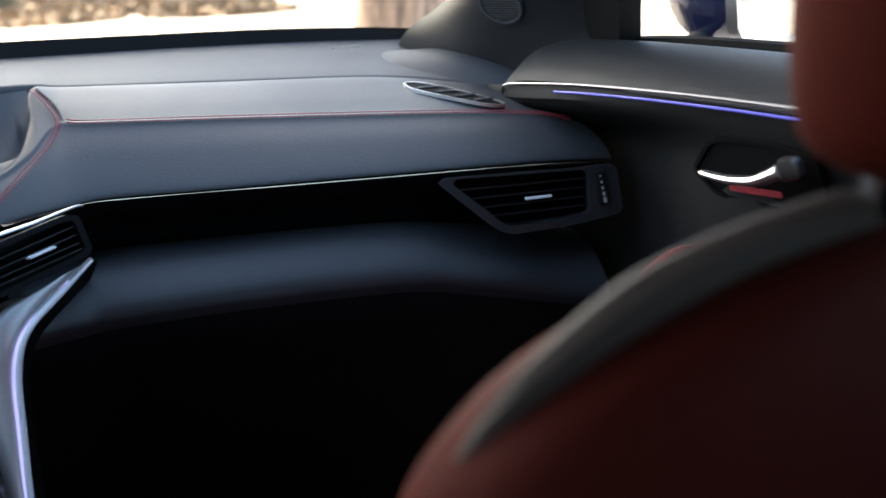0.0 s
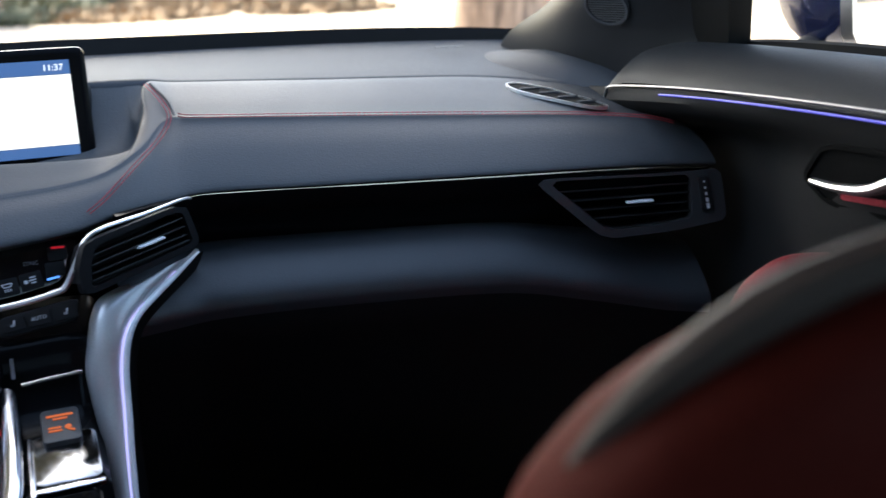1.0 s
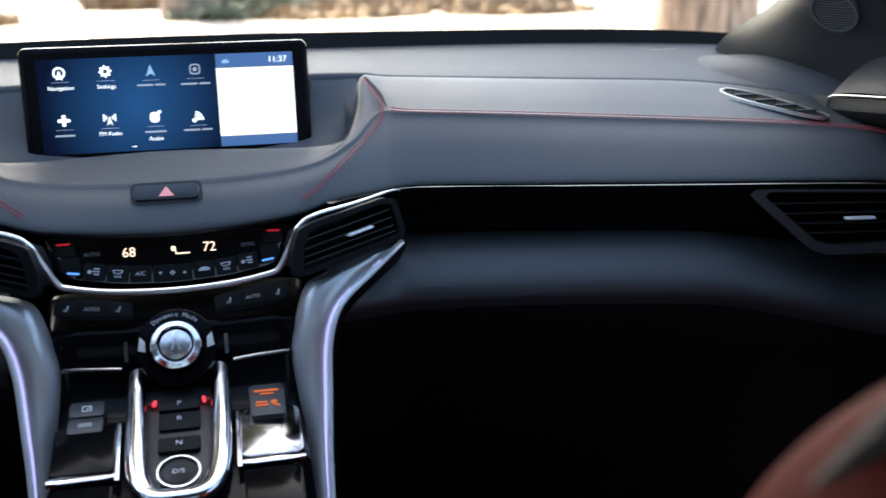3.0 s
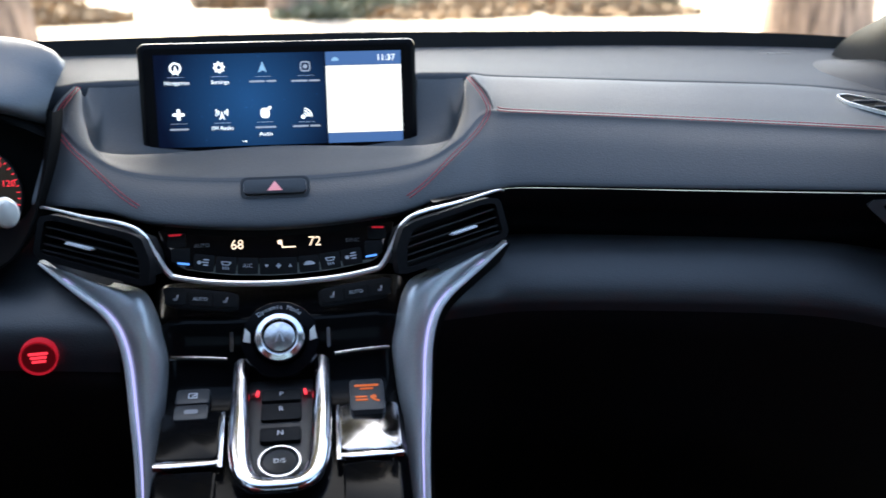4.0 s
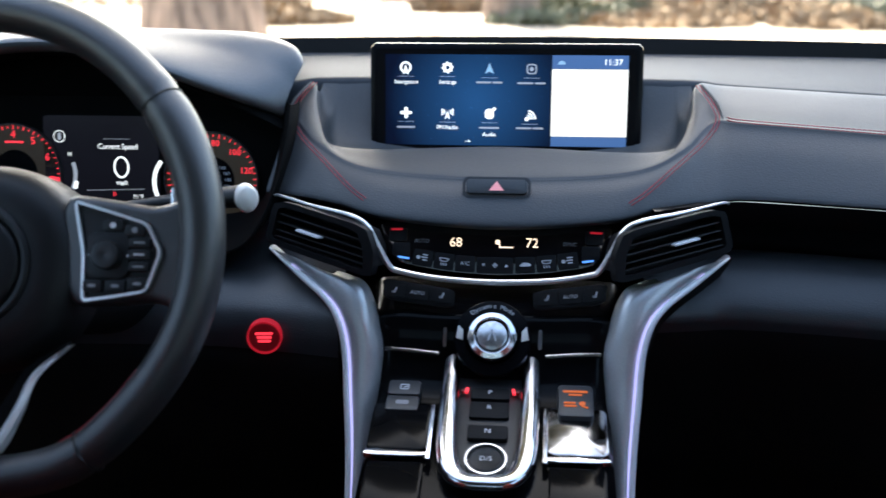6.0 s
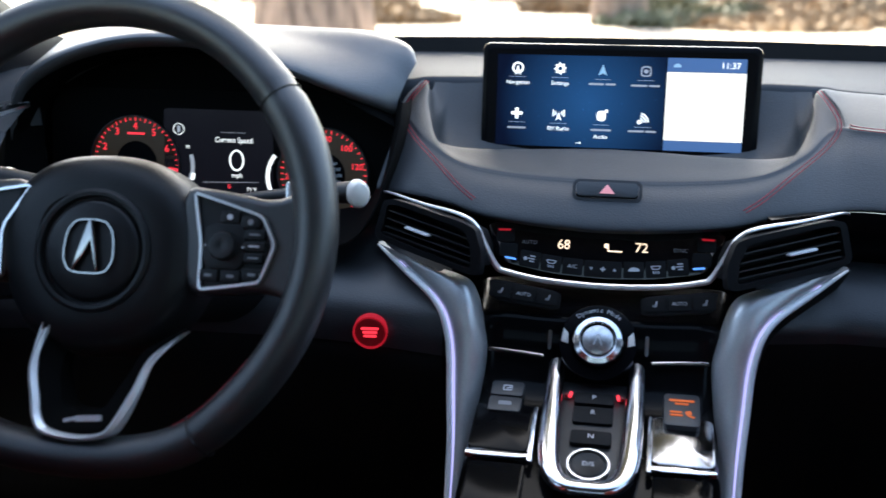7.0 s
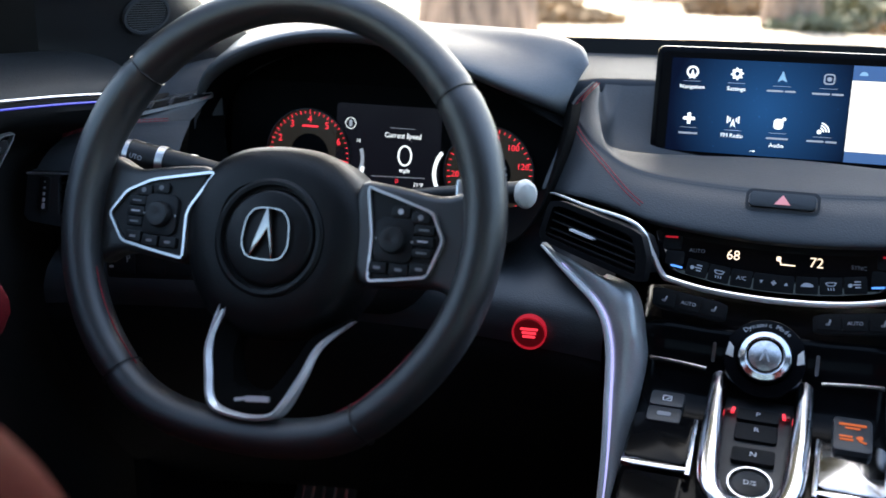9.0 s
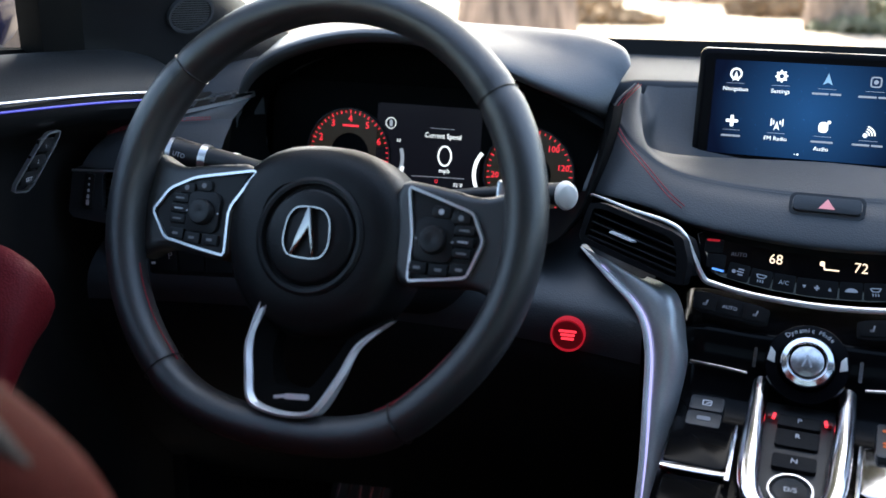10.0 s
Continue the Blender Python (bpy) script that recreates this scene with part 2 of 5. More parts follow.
def tube(pts, r, n=0, sides=10, flat=1.0, up=(0, 0, 1), ends=True):
    """A rod along pts; r a radius or one for each end; flat squeezes it across up."""
    p = spl(pts, n) if n else [Vector(a) for a in pts]
    bm = bmesh.new()
    rings = []
    for i, c in enumerate(p):
        d = (p[min(i + 1, len(p) - 1)] - p[max(i - 1, 0)]).normalized()
        s = d.cross(Vector(up))
        s = s.normalized() if s.length > 1e-4 else d.orthogonal().normalized()
        w = s.cross(d).normalized()
        k = r(i / (len(p) - 1)) if callable(r) else r if not isinstance(r, tuple) else r[0] + (r[1] - r[0]) * i / (len(p) - 1)
        rings.append([bm.verts.new(c + s * math.cos(a) * k + w * math.sin(a) * k * flat) for a in (2 * math.pi * j / sides for j in range(sides))])
    for a, b in zip(rings, rings[1:]):
        for j in range(sides):
            bm.faces.new((a[j], a[(j + 1) % sides], b[(j + 1) % sides], b[j]))
    if ends:
        bm.faces.new(rings[0][::-1]), bm.faces.new(rings[-1])
    return bm


def axes(o, u=(1, 0, 0), v=(0, 0, 1)):
    """The pose whose x is u, y is v and z comes out towards the eye, at o."""
    u, v = Vector(u).normalized(), Vector(v).normalized()
    w = u.cross(v).normalized()
    v = w.cross(u)
    m = Matrix((u, v, w)).transposed().to_4x4()
    m.translation = o
    return m


def slab(outline, m, depth, bevel=0.0, base=0.0, seg=2):
    """A plate with that outline in the plane m, from base to base + depth, its front rim rounded."""
    bm = bmesh.new()
    f = bm.faces.new([bm.verts.new((x, y, base)) for x, y in outline])
    top = bmesh.ops.extrude_face_region(bm, geom=[f])["geom"]
    vs = [v for v in top if isinstance(v, bmesh.types.BMVert)]
    bmesh.ops.translate(bm, verts=vs, vec=(0, 0, depth))
    if bevel:
        es = [e for e in bm.edges if all(v in vs for v in e.verts)]
        bmesh.ops.bevel(bm, geom=es, offset=bevel, segments=seg, affect="EDGES", profile=0.6)
    bm.transform(m)
    return bm


def rounded(w, h, r, n=4, x=0.0, y=0.0):
    out = []
    for cx, cy, a in ((w / 2 - r, h / 2 - r, 0), (r - w / 2, h / 2 - r, 90), (r - w / 2, r - h / 2, 180), (w / 2 - r, r - h / 2, 270)):
        out += [(x + cx + r * math.cos(radians(a + 90 * i / n)), y + cy + r * math.sin(radians(a + 90 * i / n))) for i in range(n + 1)]
    return out


def circle(r, n=32, x=0.0, y=0.0, ry=0.0, a0=0.0, a1=360.0):
    return [(x + r * math.cos(radians(a0 + (a1 - a0) * i / n)), y + (ry or r) * math.sin(radians(a0 + (a1 - a0) * i / n))) for i in range(n if a1 - a0 == 360 else n + 1)]


def soften(pts, k=0.25, rounds=2):
    """Rounds the corners of an outline."""
    for _ in range(rounds):
        out = []
        for i, a in enumerate(pts):
            b = pts[(i + 1) % len(pts)]
            out += [(a[0] + (b[0] - a[0]) * k, a[1] + (b[1] - a[1]) * k), (b[0] - (b[0] - a[0]) * k, b[1] - (b[1] - a[1]) * k)]
        pts = out
    return pts


def ring(outer, inner, m, depth, base=0.0, bevel=0.0):
    """A frame between two outlines with as many corners."""
    bm = bmesh.new()
    a = [[bm.verts.new((x, y, z)) for x, y in o] for o, z in ((outer, base), (outer, base + depth), (inner, base + depth), (inner, base))]
    k = len(outer)
    for p, q in zip(a, a[1:] + a[:1]):
        for j in range(k):
            bm.faces.new((p[j], p[(j + 1) % k], q[(j + 1) % k], q[j]))
    if bevel:
        es = [e for e in bm.edges if all(v.co.z > base + depth * 0.9 for v in e.verts) and len(e.link_faces) == 2 and e.calc_face_angle(0) > 0.9]
        bmesh.ops.bevel(bm, geom=es, offset=bevel, segments=2, affect="EDGES", profile=0.6)
    bm.transform(m)
    return bm


def inset(pts, d):
    """The outline moved inwards by d."""
    area = sum(a[0] * b[1] - b[0] * a[1] for a, b in zip(pts, pts[1:] + pts[:1]))
    s = 1 if area > 0 else -1
    out = []
    for i, p in enumerate(pts):
        a, b = Vector(pts[i - 1]), Vector(pts[(i + 1) % len(pts)])
        t = (b - a).normalized()
        out.append((p[0] - t.y * d * s, p[1] + t.x * d * s))
    return out


def text(body, size, m, mat, parent, name="lettering", label="", wide=1.0, lift=0.0006):
    """Flat letters, centred on m."""
    cu = bpy.data.curves.new(name, "FONT")
    cu.body, cu.size, cu.align_x, cu.align_y, cu.resolution_u = body, size, "CENTER", "CENTER", 2
    tmp = bpy.data.objects.new("tmp", cu)
    me = bpy.data.meshes.new_from_object(tmp)
    bpy.data.objects.remove(tmp)
    me.transform(m @ Matrix.Translation((0, 0, lift)) @ Matrix.Diagonal((wide, 1, 1, 1)))
    return link(name, me, mat, parent, label, smooth=False)


def at(m, x, y, z=0.0, turn=0.0):
    return m @ pose(x, y, z, 0, 0, turn)


def bar(w, h, m, mat, parent, name="mark", depth=0.0008, r=0.0):
    return part(name, slab(rounded(w, h, r or min(w, h) * 0.3, 2), m, depth), mat, parent, smooth=False)


def revolve(profile, m, n=40):
    """A turned body: profile of (radius, height) round the z of m."""
    rows = [[Vector((r * math.cos(2 * math.pi * j / n), r * math.sin(2 * math.pi * j / n), h)) for j in range(n)] for r, h in profile]
    bm = sheet(rows, closed=True)
    bm.faces.ensure_lookup_table()
    bmesh.ops.holes_fill(bm, edges=[e for e in bm.edges if len(e.link_faces) == 1], sides=0)
    bm.transform(m)
    return bm


# ---- the car's shell ----
floor = part("floor", slab([(-0.75, -1.2), (0.75, -1.2), (0.75, 1.5), (-0.75, 1.5)], pose(0, 0, 0.22), 0.03), CARPET)
tagged(floor, "black carpeted car floor in deep shade", "floor", kind="structure")
roof_rows = []
for y, z, h in ((0.50, 1.375, 0.56), (0.2, 1.40, 0.60), (-0.5, 1.40, 0.60), (-1.0, 1.36, 0.56)):
    roof_rows.append([(-h - 0.1, y, z - 0.06), (-h, y, z - 0.012), (-h * 0.5, y, z), (0, y, z + 0.004), (h * 0.5, y, z), (h, y, z - 0.012), (h + 0.1, y, z - 0.06)])
bm = sheet(roof_rows, along=25, across=31)
bmesh.ops.recalc_face_normals(bm, faces=bm.faces[:])
bmesh.ops.solidify(bm, geom=bm.faces[:], thickness=0.02)
ceiling = part("ceiling", bm, FELT)
tagged(ceiling, "black cloth headliner under the car roof", "ceiling", kind="structure")
rear = part("wall_rear", slab([(-0.72, 0.25), (0.72, 0.25), (0.70, 1.08), (-0.70, 1.08)], pose(0, -0.98, 0, 90), 0.05), DARK)
tagged(rear, "black rear bulkhead behind the seats", "wall", kind="structure")
window_2 = thing("window_2", "dark tinted rear window above the bulkhead", "rear window", (0, -0.98, 1.08), kind="structure")
part("pane", slab([(-0.69, 1.085), (0.69, 1.085), (0.64, 1.345), (-0.64, 1.345)], pose(0, -0.985, 0, 90), 0.005), PRIVACY, window_2)
fire = part("wall_front", sheet([[(-0.76, 1.36, 0.24), (0, 1.40, 0.24), (0.76, 1.36, 0.24)], [(-0.78, 1.16, 1.0), (0, 1.36, 1.0), (0.78, 1.16, 1.0)]], 0.02, along=17, across=4), DARK)
for s in (1, -1):
    kick = part("wall_kick", sheet([[(s * 0.715, y, z) for y in (0.93, 1.15, 1.42)] for z in (0.24, 0.6, 0.98)], 0.02), DARK)
    tagged(kick, "black footwell side trim", "wall", kind="structure")
tagged(fire, "black footwell bulkhead ahead of the pedals", "wall", kind="structure")

# windscreen: black border along its foot, glass above
FOOT = [(-0.80, 1.04, 1.030), (-0.70, 1.155, 1.041), (-0.58, 1.235, 1.045), (-0.38, 1.295, 1.046), (0, 1.325, 1.048), (0.38, 1.295, 1.046), (0.58, 1.235, 1.045), (0.70, 1.155, 1.041), (0.80, 1.04, 1.030)]
window_1 = thing("window_1", "wide windscreen with a black border along its foot", "windscreen", (0, 1.3, 1.05), kind="structure")
part("glass_border", sheet([[(x, y + 0.002, z - 0.02) for x, y, z in FOOT], [(x, y + 0.020, z + 0.012) for x, y, z in FOOT]], 0.006, along=49, across=4), RUBBER, window_1, "matt black border")
HEAD = [(-0.58, 0.53, 1.36), (-0.52, 0.54, 1.372), (-0.42, 0.56, 1.378), (-0.22, 0.57, 1.382), (0, 0.575, 1.385), (0.22, 0.57, 1.382), (0.42, 0.56, 1.378), (0.52, 0.54, 1.372), (0.58, 0.53, 1.36)]
pane = part("pane", sheet([[(x, y + 0.021, z + 0.012) for x, y, z in FOOT], [(a[0] * 0.5 + b[0] * 0.5, (a[1] + b[1]) / 2 + 0.05, (a[2] + b[2]) / 2 + 0.03) for a, b in zip(FOOT, HEAD)], HEAD], 0.0, along=33, across=9), GLASS, window_1)
pane.visible_shadow = False


def pillar(s):
    """The moulded trim of a windscreen pillar with its small round loudspeaker."""
    ob = thing("pillar_trim", "black moulded windscreen pillar trim with a small speaker grille", "pillar trim", (s * 0.7, 1.0, 1.04), kind="structure")
    rows = [[(s * 0.665, 1.185, 1.000), (s * 0.690, 1.06, 1.000), (s * 0.715, 0.96, 1.000), (s * 0.755, 0.85, 1.000)],
            [(s * 0.662, 1.160, 1.048), (s * 0.672, 1.03, 1.050), (s * 0.700, 0.95, 1.052), (s * 0.745, 0.85, 1.050)],
            [(s * 0.668, 1.055, 1.092), (s * 0.664, 0.99, 1.096), (s * 0.690, 0.92, 1.098), (s * 0.738, 0.845, 1.095)],
            [(s * 0.655, 0.92, 1.165), (s * 0.655, 0.88, 1.168), (s * 0.672, 0.84, 1.168), (s * 0.715, 0.80, 1.165)],
            [(s * 0.575, 0.55, 1.360), (s * 0.58, 0.53, 1.362), (s * 0.60, 0.50, 1.360), (s * 0.63, 0.48, 1.345)]]
    part("cover", sheet(rows, 0.015, along=15, across=21), BLACK, ob)
    part("edge_seal", tube([(s * 0.664, 1.168, 1.046), (s * 0.670, 1.057, 1.094), (s * 0.656, 0.923, 1.168), (s * 0.575, 0.553, 1.362)], 0.009, 21), RUBBER, ob)
    m = axes((s * 0.6620, 0.9395, 1.0995), (0.40, -0.92 * s, 0.0), (-s * 0.44, -0.19, 0.885))
    part("speaker_ring", ring(circle(0.027, 36, ry=0.023), circle(0.024, 36, ry=0.020), m, 0.007, -0.002, 0.001), BUTTON2, ob)
    sp = part("speaker_grille", slab(circle(0.0242, 36, ry=0.0202), m, 0.003, 0.001), DARK, ob, "fine ribbed grille")
    for i in range(13):
        y = -0.017 + i * 0.034 / 12
        w = 0.0455 * math.sqrt(max(0.02, 1 - (y / 0.0202) ** 2))
        bar(w, 0.0011, at(m, 0, y, 0.003), GREYRIB, sp, "rib", 0.0012)
    return ob


for s in (1, -1):
    pillar(s)

# ---- dashboard ----
dash = thing("dashboard", "dark grey leather-wrapped dashboard with red stitching", "dashboard", (0, 1.0, 0.9))
# rows of the padded face, from the lip over the trim up to its back edge
DX = [-0.225, -0.19, -0.15, -0.10, 0, 0.10, 0.15, 0.19, 0.235, 0.342, 0.498, 0.60, 0.662, 0.712]
DY = [0.955, 0.94, 0.918, 0.898, 0.893, 0.898, 0.918, 0.938, 0.948, 0.923, 0.877, 0.845, 0.826, 0.811]
DZ = [0.947, 0.947, 0.945, 0.937, 0.931, 0.937, 0.945, 0.947, 0.949, 0.949, 0.951, 0.953, 0.953, 0.951]
CX = [-0.214, -0.207, -0.175, -0.12, 0, 0.12, 0.175, 0.207, 0.24, 0.365, 0.52, 0.61, 0.665, 0.706]
CY = [1.02, 1.017, 0.975, 0.94, 0.930, 0.94, 0.975, 1.018, 1.012, 0.985, 0.937, 0.895, 0.866, 0.846]
CZ = [1.002, 1.004, 0.984, 0.969, 0.964, 0.969, 0.984, 1.005, 1.006, 1.001, 0.996, 0.994, 0.990, 0.978]
BX = [-0.212, -0.20, -0.187, -0.157, 0, 0.157, 0.187, 0.20, 0.24, 0.395, 0.55, 0.63, 0.672, 0.712]
BY = [1.09, 1.078, 1.03, 0.988, 0.983, 0.988, 1.03, 1.08, 1.097, 1.075, 1.035, 0.985, 0.950, 0.90]
BZ = [1.028, 1.031, 1.006, 0.981, 0.984, 0.981, 1.006, 1.033, 1.030, 1.024, 1.020, 1.013, 1.005, 0.985]
lip = list(zip(DX, DY, DZ))
mid = list(zip(CX, CY, CZ))
top = list(zip(BX, BY, BZ))
bulge = lambda a, b, up: [((p[0] + q[0]) / 2, (p[1] + q[1]) / 2 - up * 0.5, (p[2] + q[2]) / 2 + up) for p, q in zip(a, b)]
# the fold along the seam is crisp outside the display's hollow and fades out within it
fold = [0.0015 if abs(x) < 0.19 else 0.0 for x in CX]
near = [tuple(c + (l - c) * 0.10 for c, l in zip(p, q)) for p, q in zip(mid, lip)]
far = [(p[0] + (q[0] - p[0]) * 0.10, p[1] + (q[1] - p[1]) * 0.10, p[2] + (q[2] - p[2]) * 0.10 + f) for p, q, f in zip(mid, top, fold)]
face_rows = [[(x, y + 0.030, z - 0.014) for x, y, z in lip], [(x, y + 0.006, z - 0.006) for x, y, z in lip], lip, bulge(lip, mid, 0.003), near, mid, far, bulge(mid, top, 0.001), top,
             [(x, y + 0.006, z - 0.004) for x, y, z in top], [(x, y + 0.008, z - 0.03) for x, y, z in top]]
part("padded_face", sheet(face_rows, along=105, across=61), LEATHER, dash, "smooth dark grey leather pad")
# bowl behind the display
bowl = []
edge = [p for p in top if abs(p[0]) <= 0.2]
for k in range(9):
    v = k / 8
    row = []
    for x, y, z in edge:
        bx, by, bz = x * 0.99, 1.115, 1.033
        sag = 0.055 * math.sin(math.pi * v) * (1 - (abs(x) / 0.21) ** 4)
        row.append((x + (bx - x) * v, y + (by - y) * v, z + (bz - z) * v - sag))
    bowl.append(row)
part("display_well", sheet(bowl, along=49), LEATHER, dash, "smooth scooped hollow round the display")
# flat deck up to the windscreen
DECKX = [-0.76, -0.715, -0.675, -0.63, -0.55, -0.395, -0.24, -0.19, 0, 0.19, 0.24, 0.395, 0.55, 0.63, 0.675, 0.715, 0.76]
DECKY = [0.86, 0.905, 0.975, 1.070, 1.095, 1.095, 1.105, 1.112, 1.115, 1.112, 1.105, 1.083, 1.043, 0.993, 0.957, 0.905, 0.86]
DECKZ = [0.965, 0.985, 1.003, 1.011, 1.017, 1.021, 1.027, 1.031, 1.032, 1.031, 1.027, 1.021, 1.017, 1.011, 1.003, 0.985, 0.965]
FOOTY = [1.10, 1.14, 1.18, 1.21, 1.25, 1.292, 1.312, 1.317, 1.325, 1.317, 1.312, 1.292, 1.25, 1.21, 1.18, 1.14, 1.10]
d0 = list(zip(DECKX, DECKY, DECKZ))
d3 = [(x, y, 1.043) for x, y in zip(DECKX, FOOTY)]
mixed = lambda a, b, k, dz: [tuple(p + (q - p) * k for p, q in zip(u, v))[:2] + (u[2] + (v[2] - u[2]) * k + dz,) for u, v in zip(a, b)]
part("deck", sheet([[(x, y - 0.004, z - 0.03) for x, y, z in d0], d0, mixed(d0, d3, 0.1, 0.004), mixed(d0, d3, 0.5, 0.002), d3], along=81, across=21), PAD, dash, "slate grey moulded top below the windscreen")
# raised cushions in the corners below the windscreen pillars
for s in (1, -1):
    rows = [[(0.575, 1.085, 1.010), (0.625, 1.005, 1.012), (0.665, 0.952, 1.002), (0.700, 0.905, 0.985)], [(0.585, 1.125, 1.024), (0.640, 1.03, 1.034), (0.674, 0.968, 1.024), (0.708, 0.915, 1.002)],
            [(0.620, 1.155, 1.034), (0.665, 1.055, 1.043), (0.692, 0.990, 1.034), (0.720, 0.925, 1.010)], [(0.67, 1.165, 1.030), (0.705, 1.06, 1.035), (0.722, 0.99, 1.025), (0.745, 0.93, 1.0)]]
    part("corner_pad", sheet([[(s * x, y, z) for x, y, z in r] for r in rows], along=24, across=16), PAD, dash, "raised moulded corner")
# embossed mark on the deck
mk = axes((0.575, 1.165, 1.0415), (1, -0.1, 0), (0, 1, 0.06))
for i, w in enumerate((0.006, 0.008, 0.006, 0.009)):
    bar(w, 0.005, at(mk, -0.015 + i * 0.0098, 0.001 * (i % 2)), KEYGREY, dash, "embossed_mark", 0.0006)


def seam(name, pts, parent, n=90, gap=0.0034, r=0.00048):
    """A double row of single red stitches along pts, in a shallow groove."""
    p = spl(pts, n * 2)
    for side in (-1, 1):
        bm = bmesh.new()
        for i in range(0, 2 * n - 2, 2):
            d = (p[i + 1] - p[i]).normalized()
            o = d.cross(Vector((0, -0.6, 0.8))).normalized() * gap / 2 * side
            t = tube([p[i] + o, p[i].lerp(p[i + 1], 0.75) * 1.0 + o + Vector((0, -0.0004, 0.0006)), p[i].lerp(p[i + 1], 1.6) + o], r, sides=5)
            me = bpy.data.meshes.new("tmp")
            t.to_mesh(me)
            t.free()
            bm.from_mesh(me)
            bpy.data.meshes.remove(me)
        tagged(part(name, bm, STITCH, parent, "row of red stitching"), kind="stuff")


up = lambda pts, k=0.0015: [(x, y - k, z + k) for x, y, z in pts]
seam("stitching", up([(0.2205, 1.016, 1.0085)] + mid[8:13] + [(0.690, 0.853, 0.984)]), dash, 190)
for s in (1, -1):
    seam("stitching", up([(s * 0.199, 1.076, 1.033), (s * 0.2095, 1.045, 1.0185), (s * 0.212, 1.020, 1.005), (s * 0.196, 0.990, 0.990), (s * 0.166, 0.951, 0.973), (s * 0.137, 0.920, 0.955), (s * 0.120, 0.906, 0.9465)], 0.002), dash, 75)
    # pale piped edge where the cushion meets the side strip
    part("welt", tube(up([(s * 0.205, 1.082, 1.033), (s * 0.216, 1.05, 1.0195), (s * 0.2185, 1.024, 1.006)], 0.001), 0.0016, 20, 6), LEATHER, dash)

# chrome and warm metal line under the lip
line = [(x, y - 0.002, z - 0.006) for x, y, z in lip]
part("trim_line", tube([(0.205, 0.938, 0.9425)] + line[8:13] + [(0.700, 0.812, 0.9455)], 0.0010, 60, 6, 0.8), GOLD, dash, "thin warm metal line")
GX = [(0.14, 0.905), (0.19, 0.935), (0.235, 0.948), (0.342, 0.923), (0.498, 0.877), (0.60, 0.845), (0.662, 0.826), (0.706, 0.812)]
part("gloss_band", sheet([[(x, y + 0.002, 0.9445) for x, y in GX], [(x, y + 0.012, 0.920) for x, y in GX], [(x, y + 0.052, 0.880) for x, y in GX], [(x, y + 0.06, 0.868) for x, y in GX]], 0.006, along=40, across=12), CONSOLE, dash, "glossy black band")
# height of the lower pad's upper edge; it dips below the outer vent
PADTOP = [0.884, 0.884, 0.885, 0.888, 0.891, 0.879, 0.863, 0.858]
PX = [(0.14, 0.930), (0.19, 0.941), (0.235, 0.945), (0.342, 0.923), (0.498, 0.877), (0.582, 0.851), (0.662, 0.826), (0.706, 0.812)]
low = [[(x, y + dy, z + dz) for (x, y), z in zip(PX, PADTOP)] for dy, dz in ((0.070, 0.002), (0.036, 0.0), (0.018, -0.010), (0.000, -0.027), (-0.011, -0.041), (-0.0145, -0.051), (-0.0135, -0.059), (-0.010, -0.070))]
glove = [[(x, y + dy, z + dz) for (x, y), z in zip(PX, PADTOP)] for dy, dz in ((-0.0125, -0.0635), (-0.0105, -0.070), (-0.004, -0.088), (0.012, -0.12), (0.036, -0.17), (0.07, -0.25), (0.14, -0.35), (0.22, -0.43), (0.35, -0.48))]
# continues the pad in near black, standing for shade below the bend
part("glovebox", sheet(glove, along=40, across=24), DARK, dash, "glovebox front with its shade painted black")
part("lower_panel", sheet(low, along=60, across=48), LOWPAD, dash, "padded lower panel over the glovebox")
part("glovebox_line", tube([(0.27, 0.972, 0.735), (0.42, 0.932, 0.738), (0.58, 0.880, 0.736)], 0.0009, 20, 6), DARK, dash)
# driver's side of the lower panel
GL = [(-0.14, 0.865), (-0.20, 0.876), (-0.28, 0.885), (-0.45, 0.875), (-0.60, 0.845), (-0.71, 0.812)]
lowl = [[(x, y + dy, z) for x, y in GL] for dy, z in ((0.12, 0.902), (0.085, 0.899), (0.060, 0.892), (0.034, 0.877), (0.010, 0.860), (-0.004, 0.846), (-0.010, 0.830), (-0.010, 0.812))]
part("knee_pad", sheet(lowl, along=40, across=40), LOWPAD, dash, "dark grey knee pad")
lowk = [[(x, y + dy, z) for x, y in GL] for dy, z in ((-0.008, 0.814), (-0.006, 0.785), (0.03, 0.70), (0.09, 0.60), (0.2, 0.5), (0.35, 0.44))]
# same on this side: the shade under the knee pad is its colour
part("knee_panel", sheet(lowk, along=40, across=30), DARK, dash, "knee panel with its shade painted black")


